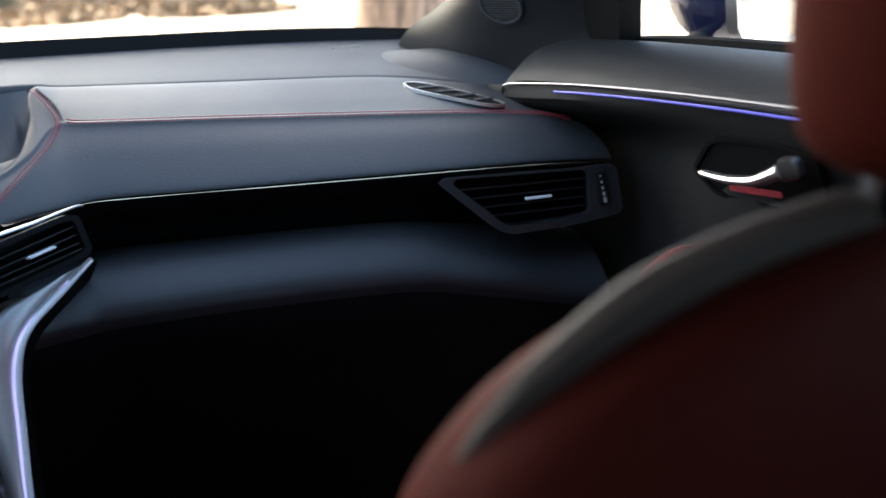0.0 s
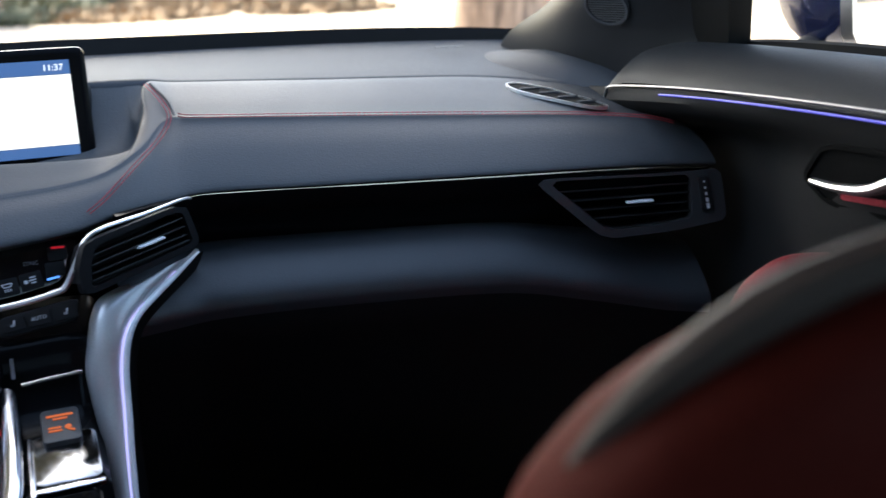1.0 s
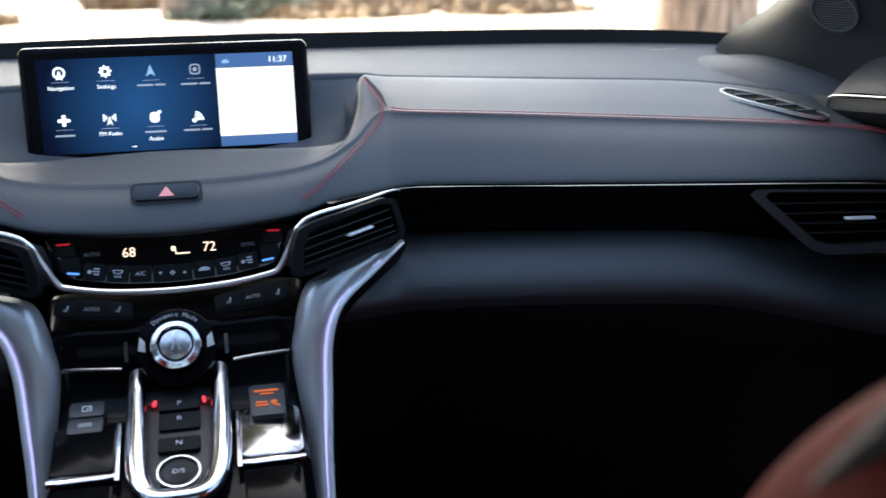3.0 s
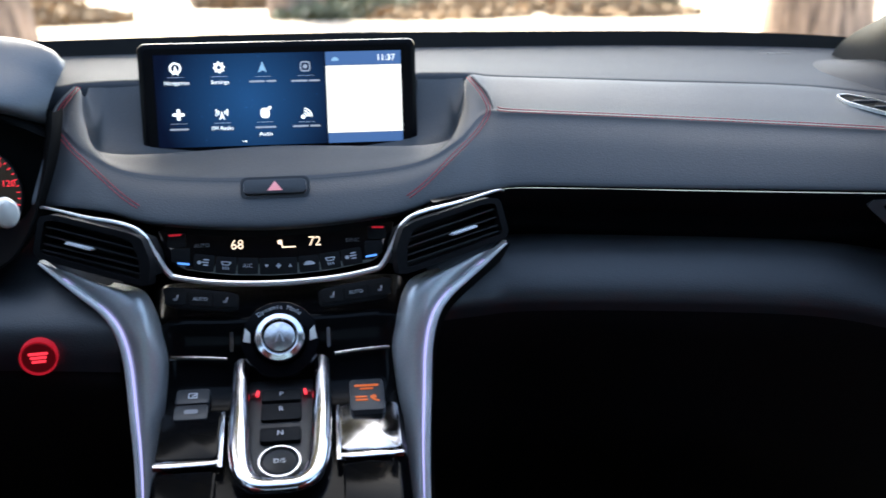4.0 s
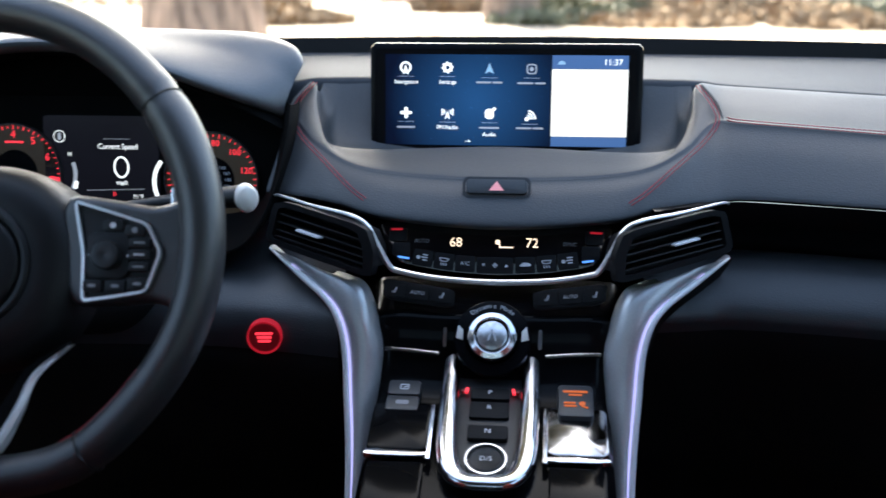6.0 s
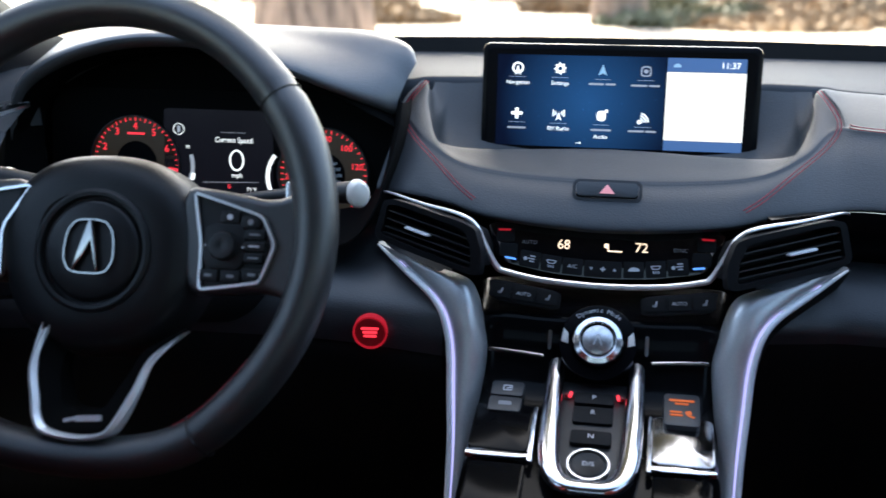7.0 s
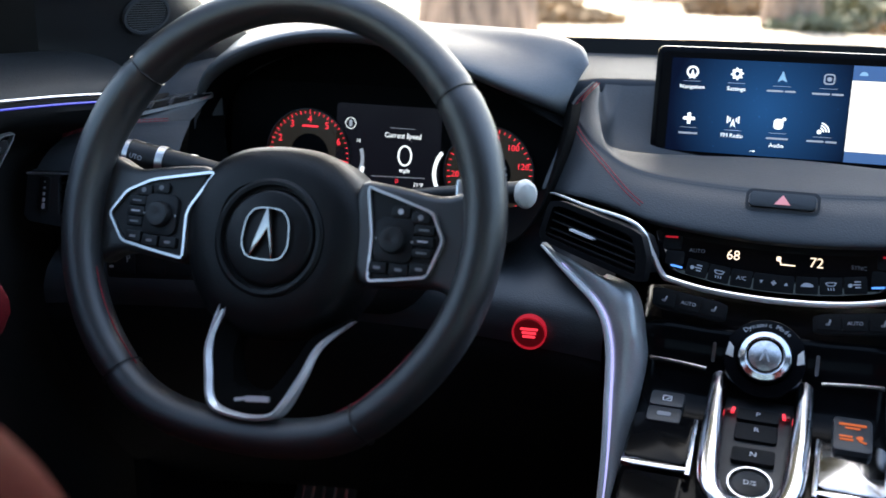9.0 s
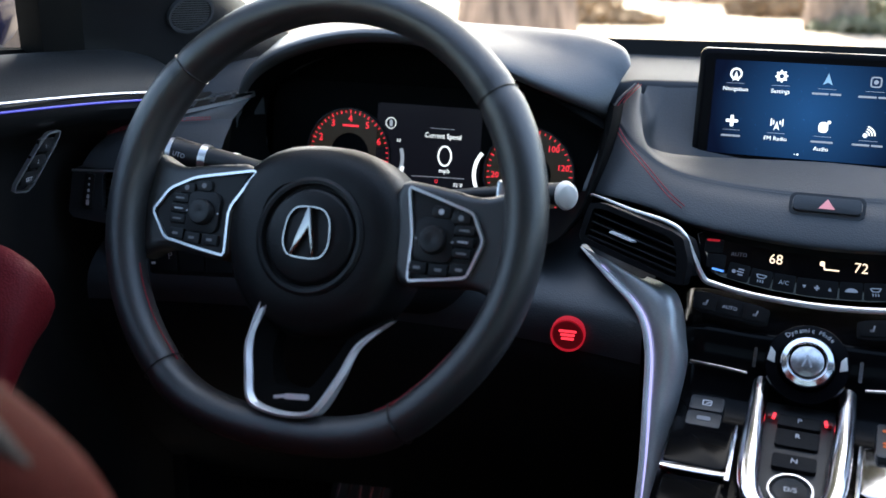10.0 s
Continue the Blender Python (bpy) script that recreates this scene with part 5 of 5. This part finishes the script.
# lower spoke
lift_ = lambda v: -0.006 + 0.021 * min(1, max(0, (-0.070 - v) / 0.080))
vo = [(-0.0335, -0.069), (-0.0395, -0.099), (-0.0320, -0.1245), (-0.0262, -0.1395), (-0.0165, -0.1482), (0.0082, -0.1512), (0.0300, -0.1480), (0.0400, -0.1385), (0.0500, -0.1155), (0.0590, -0.0908), (0.0810, -0.0680)]
vi = [(-0.0280, -0.071), (-0.0330, -0.098), (-0.0250, -0.1235), (-0.0195, -0.1375), (-0.0105, -0.1440), (0.0100, -0.1465), (0.0275, -0.1440), (0.0345, -0.1365), (0.0445, -0.1130), (0.0535, -0.0890), (0.0785, -0.0690)]
part("lower_trim", sheet([[sw @ Vector((*p, 0.000)) for p in vo], [sw @ Vector((*p, lift_(p[1]))) for p in vo], [sw @ Vector((p[0] * 0.5 + q[0] * 0.5, p[1] * 0.5 + q[1] * 0.5, lift_(p[1]) + 0.0025)) for p, q in zip(vo, vi)], [sw @ Vector((*q, lift_(q[1]))) for q in vi], [sw @ Vector((*q, 0.000)) for q in vi]], along=60), VTRIM, wheel, "satin metal lower spoke trim")
w2 = [(-0.0170, -0.075), (-0.0200, -0.102), (-0.0150, -0.120), (-0.0110, -0.1270), (-0.003, -0.1300), (0.0100, -0.1300), (0.0190, -0.1280), (0.0240, -0.1220), (0.0340, -0.1020), (0.0440, -0.0830), (0.072, -0.066)]
part("lower_spoke", sheet([[sw @ Vector((*p, lift_(p[1]) - 0.002)) for p in vi], [sw @ Vector((*p, lift_(p[1]) - 0.012)) for p in w2], [sw @ Vector((*p, -0.026)) for p in w2]], along=50), THROAT, wheel, "black lower spoke")
bar(0.0200, 0.0042, at(sw, 0.0180, -0.1345, 0.012, 6), VTRIM, wheel, "badge_bar", 0.002)
bar(0.0085, 0.0026, at(sw, 0.0035, -0.1365, 0.012, 14), VTRIM, wheel, "badge_bar", 0.002)
part("column", revolve([(0.052, -0.25), (0.056, -0.12), (0.060, -0.06), (0.040, -0.05), (0.038, -0.02)], at(sw, 0, -0.008, 0)), DARK, wheel, "black steering column shroud")

# stalks
for s, pts in ((-1, [(-0.43, 0.80, 0.957), (-0.505, 0.795, 0.970), (-0.553, 0.79, 0.977), (-0.577, 0.785, 0.981)]), (1, [(-0.31, 0.820, 0.958), (-0.255, 0.818, 0.966), (-0.207, 0.812, 0.972)])):
    st = thing("control_stalk", "black control stalk behind the steering wheel with a metal collar" if s < 0 else "black wiper stalk with a pale pearl end button", "control stalk", pts[0])
    part("arm", tube(pts, (0.0085, 0.0150) if s < 0 else (0.006, 0.010), 14, 16), BLACK, st)
    d = (Vector(pts[-1]) - Vector(pts[-2])).normalized()
    if s < 0:
        part("collar", tube([Vector(pts[-2]) - d * 0.009, Vector(pts[-2]) - d * 0.002], 0.0138, sides=20), SATIN, st, "satin metal collar")
        part("collar", tube([Vector(pts[-2]) - d * 0.037, Vector(pts[-2]) - d * 0.032], 0.0118, sides=20), SATIN, st, "satin metal collar")
        part("end_cap", tube([Vector(pts[-1]) - d * 0.002, Vector(pts[-1]) + d * 0.005], 0.0135, sides=20), SATIN, st)
        text("AUTO", 0.0064, axes(Vector(pts[-1]) - d * 0.011 + Vector((0.0, -0.0145, 0.003)), (1, 0, -0.2), (0, 0.3, 1)), WHITEPAINT, st)
    else:
        em2 = axes(Vector(pts[-1]) + Vector((0.004, -0.006, 0.0)), (1, 0.55, 0), (0, 0, 1))
        part("end_button", revolve([(0.0135, -0.004), (0.0135, 0.003), (0.011, 0.006), (0.005, 0.0075), (0.0003, 0.008)], em2 @ Matrix.Diagonal((0.70, 0.88, 1, 1))), PEARL, st, "pale pearl end button")

# switch panel by the driver's knee
sp = thing("switch_panel", "small black switch panel beside the steering column", "switch panel", (-0.585, 0.81, 0.868))
pm = axes((-0.583, 0.812, 0.868), (1, 0.02, 0.08), (0, 0.1, 1))
part("panel", slab(rounded(0.105, 0.034, 0.004, 3), pm, 0.006, 0.0015, -0.004), BLACK, sp)
for x in (-0.032, 0.0, 0.032):
    part("switch", slab(rounded(0.030, 0.026, 0.002, 3, x, 0), pm, 0.004, 0.001), BUTTON, sp)
text("P", 0.0105, at(pm, -0.024, 0.003, 0.0042), WHITEPAINT, sp)
for y in (0.007, 0.001, -0.005):
    bar(0.005, 0.0026, at(pm, -0.045, y, 0.0042), WHITEPAINT, sp, "symbol", 0.0003)

# pedals
for name, x, w, ribs, lab in (("brake_pedal", -0.545, 0.085, 5, "brushed metal brake pedal with rubber ribs"), ("accelerator_pedal", -0.37, 0.090, 4, "dark metal accelerator pedal with rubber ribs")):
    pe = thing(name, lab, "pedal", (x, 1.15, 0.30))
    pm = axes((x, 1.13, 0.495), (1, 0, 0), (0, 0.6, 1)) if ribs == 5 else axes((x, 1.13, 0.515), (1, 0, 0.2), (0.5, 0.6, 1))
    part("plate", slab(rounded(w, 0.13, 0.012, 4), pm, 0.008, 0.002), BUTTON2, pe)
    for i in range(ribs):
        part("rib", slab(rounded(0.005, 0.11, 0.002, 2, -w / 2 + w * (i + 0.7) / (ribs + 0.4), 0), pm, 0.003, 0.001, 0.008), CHROME if ribs == 5 else DIMMETAL, pe)
    part("arm", tube([(x, 1.15, 0.40), (x, 1.24, 0.60), (x, 1.30, 0.75)], 0.010, 10), DARK, pe)
    part("foot", tube([(x, 1.135, 0.38), (x, 1.20, 0.30), (x, 1.24, 0.24)], 0.010, 10), DARK, pe)

# ---- doors ----
def door(s, number):
    d = thing("door_%d" % number, "black leather-trimmed car door with a thin blue light strip and red armrest", "car door", (s * 0.7, 0.4, 0.3), kind="structure")
    ys = [0.985, 0.955, 0.90, 0.78, 0.62, 0.45, 0.2, -0.3]
    drop = [0.060, 0.030, 0.012, 0.004, 0.0, -0.002, -0.005, -0.008]
    pys = [0.958, 0.940, 0.90, 0.78, 0.62, 0.45, 0.2, -0.3]
    sec = [(0.765, 1.045), (0.740, 1.066), (0.715, 1.072), (0.690, 1.064), (0.668, 1.046), (0.660, 1.034)]
    part("upper_pad", sheet([[(s * (x + (0.012 if k == 0 else 0)), y, z - dz) for x, z in sec] for k, (y, dz) in enumerate(zip(pys, drop))], 0.006, along=24, across=40), DOORHIDE, d, "padded black leather shoulder")
    z0 = [1.008, 1.011, 1.0155, 1.027, 1.036, 1.041, 1.045, 1.05]
    strip = [(s * 0.6545, y, z + 0.004) for y, z in zip([0.925] + ys[2:], [1.0105] + z0[2:])]
    # one trim on both doors; the right is darkened for its weaker light
    part("metal_line", tube(strip, 0.0014, 40, 6), DIMMETAL if s > 0 else FRAME, d, "thin metal line, toned by door for its light")
    part("light_strip", tube([(x - s * 0.0005, y, z - 0.0075) for x, y, z in spl(strip, 30)[8 if s > 0 else 4:]], 0.0011, 40, 6), LEDBLUE, d, "glowing blue light strip")
    part("strip_tip", tube([(s * 0.660, 0.925, 0.990), (s * 0.656, 0.932, 1.000), strip[0]], 0.0014, 10, 6), DIMMETAL, d)
    lowsec = [(0.664, 0.0), (0.668, -0.016), (0.680, -0.045), (0.684, -0.10), (0.686, -0.18), (0.690, -0.35), (0.700, -0.65)]
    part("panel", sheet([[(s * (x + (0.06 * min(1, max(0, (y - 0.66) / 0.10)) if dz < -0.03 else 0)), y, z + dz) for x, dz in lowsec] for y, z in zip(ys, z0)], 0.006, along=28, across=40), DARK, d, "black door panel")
    if s > 0:
        hm_ = axes((0.672, 0.570, 0.984), (-0.04, -1, 0.05), (-0.24, 0, 1))
        o = soften([(-0.075, -0.006), (-0.042, 0.028), (0.03, 0.030), (0.072, 0.024), (0.080, -0.012), (0.055, -0.026), (-0.045, -0.028)], 0.15, 2)
        h = part("door_handle", ring(o, inset(o, 0.004), hm_, 0.003, 0.002, 0.001), THROAT, d, "inside door release in a dark recess")
        part("recess", slab(inset(o, 0.003), hm_, 0.002, 0, 0.001), THROAT, h, "dark recess")
        part("lever", tube([hm_ @ Vector(p) for p in ((-0.046, -0.001, 0.016), (-0.015, -0.001, 0.018), (0.020, 0.003, 0.018), (0.048, 0.014, 0.015))], (0.0036, 0.0085), 16, 10, 0.7), SATIN, h, "chrome pull lever")
        part("lock_tab", slab(soften([(-0.012, -0.009), (0.013, -0.007), (0.012, 0.009), (-0.008, 0.010)], 0.15, 2), at(hm_, 0.056, 0.016, 0.012, 10), 0.007, 0.002), DIMMETAL, h, "chrome lock tab")
        # red reflection in the recess, painted as a thin strip
        part("recess_reflection", slab(rounded(0.060, 0.005, 0.002, 3), at(hm_, 0.002, -0.014, 0.0045, 3), 0.001), STITCH, h, "red strip painting a reflection below the lever")
    else:
        mm_ = axes((-0.669, 0.700, 0.981), (0.03, 1, 0.0), (0.24, 0.90, 1))
        o = soften([(-0.030, -0.024), (-0.006, -0.028), (0.030, 0.026), (0.008, 0.026)], 0.15, 2)
        h = part("memory_switch", ring(o, inset(o, 0.0016), mm_, 0.004, 0.002, 0.0006), SATIN, d, "seat memory switch in a metal frame")
        for y in (-0.014, 0.0, 0.014):
            part("key", slab(rounded(0.019, 0.0125, 0.001, 2, 0.001 + y * 0.66, y), mm_, 0.003, 0.0008, 0.002), BUTTON, h)
        for y, t in ((0.013, "1"), (0.0, "2"), (-0.015, "SET")):
            text(t, 0.0052, at(mm_, 0.001 + y * 0.66, y, 0.005), WHITEPAINT, h)
    arm = [(0.640, 0.0), (0.618, -0.006), (0.600, -0.020), (0.592, -0.045), (0.600, -0.085), (0.66, -0.12), (0.685, -0.13)]
    rows_ = [[(s * x, y, z + dz * k - (0.012 if s > 0 else 0)) for x, dz in [(0.685, -0.004)] + arm] for y, z, k in ((0.628, 0.905, 0.45), (0.622, 0.924, 0.8), (0.606, 0.929, 1.0), (0.58, 0.903, 1.0), (0.48, 0.80, 1.0), (0.0, 0.76, 1.0), (-0.3, 0.78, 1.0))]
    part("armrest", sheet(rows_, 0.004, along=24, across=30), ARMRED, d, "red leather armrest")
    # window surround
    part("window_post", slab([(-0.03, 0), (0.03, 0), (-0.10, 0.34), (-0.16, 0.34)], axes((s * 0.752, 0.832, 1.02), (0, 1, 0), (-s * 0.35, 0, 1)) if s < 0 else axes((s * 0.752, 0.862, 1.02), (0, 1, 0), (-s * 0.35, 0, 1)), 0.03, 0.004, -0.015), RUBBER, d, "black window post")
    part("belt_seal", tube([(s * 0.752, 0.83, 1.060), (s * 0.752, 0.6, 1.070), (s * 0.752, -0.3, 1.078)], 0.007, 20, 8), RUBBER, d, "black window seal")
    part("window_header", tube([(s * 0.735, 0.80, 1.13), (s * 0.69, 0.62, 1.28), (s * 0.66, 0.40, 1.345), (s * 0.66, -0.3, 1.355)], 0.014, 24, 8), BLACK, d)
    g = part("pane", sheet([[(s * 0.756, 0.82, 1.06), (s * 0.756, 0.3, 1.07), (s * 0.756, -0.3, 1.07)], [(s * 0.735, 0.79, 1.13), (s * 0.715, 0.3, 1.22), (s * 0.715, -0.3, 1.22)], [(s * 0.70, 0.64, 1.27), (s * 0.665, 0.3, 1.35), (s * 0.665, -0.3, 1.35)]], along=9, across=9), TINTED, d)
    return d


door(1, 1)
door(-1, 2)

# rear half of the sides
for s in (1, -1):
    w = part("wall_side", sheet([[(s * 0.70, y, z) for y in (-0.29, -0.7, -1.15)] for z in (0.25, 0.7, 1.06)], 0.03, along=6), DARK)
    tagged(w, "black rear door trim and body side", "wall", kind="structure")
    rw = thing("window_%d" % (3 if s > 0 else 4), "dark tinted rear side window above the door trim", "side window", (s * 0.70, -0.6, 1.06), kind="structure")
    part("pane", sheet([[(s * 0.715, y, 1.062) for y in (-0.31, -0.6, -0.96)], [(s * 0.665, y, 1.345) for y in (-0.31, -0.6, -0.96)]], along=7, across=4), PRIVACY, rw)
    part("post", tube([(s * 0.715, -0.30, 1.06), (s * 0.67, -0.30, 1.35)], 0.022, 6, 8), BLACK, rw, "black door post")

# ---- wing mirrors ----
for s in (1, -1):
    wm = thing("wing_mirror", "blue car door mirror with a chrome-rimmed glass", "wing mirror", (s * 0.80, 0.90, 1.03))
    rows_ = []
    for x, k in ((0.865, 0.55), (0.875, 0.9), (0.91, 1.0), (1.00, 1.0), (1.05, 0.9), (1.075, 0.5)):
        rows_.append([(s * (x + (0.030 if s > 0 else 0.036)), 0.905 + 0.068 * k * math.cos(a), 1.115 + 0.072 * k * math.sin(a)) for a in (2 * math.pi * j / 20 for j in range(20))])
    bm = sheet(rows_, closed=True)
    bmesh.ops.holes_fill(bm, edges=[e for e in bm.edges if len(e.link_faces) == 1], sides=0)
    part("shell", bm, CARBLUE, wm, "dark blue painted shell")
    gm_ = axes((s * (0.962 if s > 0 else 1.022), 0.832, 1.099), (1, s * 0.22, 0), (0, 0.05, 1))
    o = soften([(-0.095, -0.055), (0.085, -0.050), (0.098, 0.03), (0.07, 0.062), (-0.08, 0.058), (-0.103, 0.02)], 0.2, 2)
    part("rim", ring(o, inset(o, 0.006), gm_, 0.014, -0.008, 0.002), SATIN, wm, "bright rim")
    part("mirror_glass", slab(inset(o, 0.005), gm_, 0.003), MIRROR, wm, "mirror glass")
    part("stalk", tube([(s * 0.775, 0.87, 1.010), (s * 0.82, 0.89, 1.015), (s * 0.91, 0.905, 1.045)], (0.018, 0.022), 10, 12, 0.6), BLACK, wm)

# ---- seats ----
def seat(s):
    st = thing("front_seat", "red leather front seat with grey piping and headrest", "car seat", (s * 0.412, 0.3, 0.25), group="front seats")
    cx = s * 0.400 if s > 0 else -0.412
    low = -0.019 if s > 0 else -0.036

    def shell(name, levels, mat, label=""):
        rows_ = []
        for z, yc, hw, hd in levels:
            rows_.append([(cx + hw * math.copysign(abs(math.cos(a)) ** 0.55, math.cos(a)), yc + hd * math.copysign(abs(math.sin(a)) ** 0.7, math.sin(a)), z + low) for a in (2 * math.pi * j / 36 for j in range(36))])
        bm = sheet(rows_, closed=True, across=40)
        bmesh.ops.holes_fill(bm, edges=[e for e in bm.edges if len(e.link_faces) == 1], sides=0)
        return part(name, bm, mat, st, label)

    back = shell("backrest", [(0.50, 0.36, 0.20, 0.07), (0.62, 0.33, 0.215, 0.085), (0.80, 0.28, 0.218, 0.080), (0.92, 0.245, 0.212, 0.070), (1.00, 0.225, 0.206, 0.058), (1.040, 0.213, 0.196, 0.050), (1.070, 0.205, 0.165, 0.040), (1.092, 0.20, 0.105, 0.026), (1.100, 0.198, 0.05, 0.012)], RED, "red leather backrest")
    pts = [(cx - s * x, y, z + low) for x, y, z in ((0.193, 0.219, 1.036), (0.187, 0.213, 1.049), (0.170, 0.206, 1.068), (0.130, 0.203, 1.088), (0.08, 0.200, 1.099), (0.02, 0.198, 1.103), (-0.08, 0.200, 1.099), (-0.17, 0.206, 1.069))]
    part("piping", tube(pts, lambda u: 0.001 + 0.0085 * min(1, u * 2.4), 60, 8), PIPING, back, "pale grey piping")
    shell("headrest", [(1.110, 0.190, 0.045, 0.026), (1.130, 0.185, 0.078, 0.040), (1.19, 0.172, 0.094, 0.048), (1.25, 0.160, 0.096, 0.046), (1.285, 0.155, 0.085, 0.034), (1.297, 0.155, 0.04, 0.015)], RED, "red leather headrest")
    for k in (-1, 1):
        part("headrest_post", tube([(cx + k * 0.05, 0.198, 1.08 + low), (cx + k * 0.05, 0.19, 1.13 + low)], 0.007, sides=10), CHROME, st)
    rows_ = []
    for y, z, hw in ((0.25, 0.46, 0.20), (0.35, 0.51, 0.225), (0.55, 0.53, 0.235), (0.75, 0.545, 0.23), (0.84, 0.525, 0.21), (0.86, 0.47, 0.20)):
        rows_.append([(cx + hw * k, y, z - h) for k, h in ((-1, 0.13), (-1.02, 0.02), (-0.9, -0.015), (-0.6, 0.015), (0, 0.02), (0.6, 0.015), (0.9, -0.015), (1.02, 0.02), (1, 0.13))])
    part("seat_cushion", sheet(rows_, 0.03, along=30, across=20), RED, st, "red leather seat cushion")
    part("seat_base", slab(rounded(0.40, 0.52, 0.03, 3, cx, 0.52), pose(0, 0, 0.25), 0.16, 0.01), DARK, st)
    return st


seat(1)
seat(-1)

# ---- outside ----
bm = bmesh.new()
n = 40
grid = [[bm.verts.new(((i / n - 0.5) * 2 * 30 * (1 + 60 * abs(i / n - 0.5) ** 3), -30 + 260 * (j / n) ** 2, 0.03 * noise.noise((i * 0.7, j * 0.9, 0)))) for i in range(n + 1)] for j in range(n + 1)]
for j in range(n):
    for i in range(n):
        bm.faces.new((grid[j][i], grid[j][i + 1], grid[j + 1][i + 1], grid[j + 1][i]))
ground = part("ground", bm, GROUND)
tagged(ground, "pale sunlit dusty ground", "ground", kind="structure")


def tree(x, y, r, h, seed, leaves=1500, spread=2.6, size=1.0):
    rnd = random.Random(seed)
    t = thing("tree", "brown tree with deeply furrowed bark on bare ground", "tree", (x, y, 0), group="trees beyond the windscreen")
    rows_ = []
    for k in range(15):
        z = h * k / 14
        rr = r * (1.45 - 0.42 * min(1, z / 1.2)) * (1 - 0.5 * k / 14)
        rows_.append([(x + rr * math.cos(a) * (1 + 0.09 * noise.noise((3 * math.cos(a), 3 * math.sin(a), z * 0.3 + seed))), y + rr * math.sin(a) * (1 + 0.09 * noise.noise((3 * math.cos(a) + 5, 3 * math.sin(a), z * 0.3))), z - 0.05) for a in (2 * math.pi * j / 36 for j in range(36))])
    part("trunk", sheet(rows_, closed=True), BARK, t)
    for k in range(6):
        a, z = rnd.uniform(0, 6.28), h * rnd.uniform(0.55, 0.95)
        part("limb", tube([(x, y, z), (x + 1.2 * math.cos(a), y + 1.2 * math.sin(a), z + 0.5), (x + 2.6 * math.cos(a), y + 2.6 * math.sin(a), z + 0.9)], (r * 0.3, r * 0.08), 8, 8), BARK, t)
    bm = bmesh.new()
    for k in range(leaves):
        a, e, q = rnd.uniform(0, 6.28), rnd.uniform(-0.6, 1.2), spread * rnd.random() ** 0.4
        c = Vector((x + q * math.cos(a) * math.cos(e), y + q * math.sin(a) * math.cos(e), h * 0.9 + q * math.sin(e)))
        u = Vector((rnd.gauss(0, 1), rnd.gauss(0, 1), rnd.gauss(0, 1))).normalized()
        v = u.orthogonal().normalized()
        sz = rnd.uniform(0.09, 0.2) * size
        bm.faces.new([bm.verts.new(c + u * sz * p + v * sz * w) for p, w in ((-1, 0), (0, -0.5), (1, 0), (0, 0.5))])
    part("crown", bm, LEAF, t, "", False)
    return t


# the near tree, in whose shade the car stands
tree(-2.55, 8.0, 0.41, 9.5, 1, 9000, 3.6, 1.7)
for x, y, r, h, sd in ((4.55, 9.2, 0.36, 32, 2), (-0.42, 18.5, 0.36, 19, 3), (9.5, 20, 0.4, 19, 4), (-8.5, 16, 0.4, 18, 5)):
    tree(x, y, r, h, sd)
tree(-1.95, 1.9, 0.17, 13, 6, 500, 1.3)


def shrub(x, y, w, h, seed, mat, label):
    rnd = random.Random(seed)
    bm = bmesh.new()
    for k in range(700):
        a, q = rnd.uniform(0, 6.28), rnd.random() ** 0.5
        z = h * rnd.random() * (1 - 0.6 * q)
        c = Vector((x + w * q * math.cos(a), y + 0.6 * w * q * math.sin(a), z))
        u = Vector((rnd.gauss(0, 1), rnd.gauss(0, 1), rnd.gauss(0, 0.8))).normalized()
        v = u.orthogonal().normalized()
        sz = rnd.uniform(0.06, 0.16)
        bm.faces.new([bm.verts.new(c + u * sz * p + v * sz * k2) for p, k2 in ((-1, 0), (0, -0.5), (1, 0), (0, 0.5))])
    ob = part("shrub", bm, mat, None, "", False)
    return tagged(ob, label, "shrub", "shrubs at the clearing's edge", "stuff")


for i, (x, y, w, h) in enumerate(((1.6, 19.5, 0.9, 0.35), (2.6, 18.0, 1.0, 0.4), (3.6, 18.8, 1.1, 0.55), (4.6, 18.2, 1.0, 0.45), (5.6, 19.5, 1.2, 0.5), (-1.6, 21, 0.9, 0.5), (-5.6, 20, 1.4, 0.6), (4.2, 22, 0.7, 1.0), (1.2, 24, 1.6, 0.7), (3.4, 25, 1.8, 0.9), (6.5, 27, 2.4, 1.2), (-3.0, 26, 1.8, 0.8), (-6.5, 27, 2.2, 1.2), (10.5, 27, 2.4, 1.3), (14, 25, 2.5, 1.5), (-10, 24, 2.4, 1.4), (0.4, 17.6, 1.2, 0.30), (2.0, 17.2, 1.5, 0.28), (5.0, 17.0, 1.3, 0.22), (2.8, 21.0, 1.7, 0.75), (0.8, 22.0, 1.3, 0.65), (-4.2, 17.5, 1.2, 0.35), (-1.2, 24.0, 1.6, 0.9), (7.5, 21.5, 1.4, 0.5))):
    shrub(x, y, w, h, 50 + i, SHRUB if i % 4 else LEAF, "dry brown shrub at the clearing's edge" if i % 4 else "dusty green shrub at the clearing's edge")

# a trunk's cast shadow across the clearing, laid down as a dark strip
track = part("trunk_shadow", sheet([[(-1.35, 13.0, 0.05), (-2.2, 17.5, 0.05), (-3.4, 22, 0.05), (-5.2, 29, 0.05)], [(-1.00, 13.0, 0.05), (-1.85, 17.5, 0.05), (-3.0, 22, 0.05), (-4.7, 29, 0.05)]], 0.03, along=16), BARK)
tagged(track, "narrow dark strip painting a trunk's shadow on pale ground", "track", kind="structure")
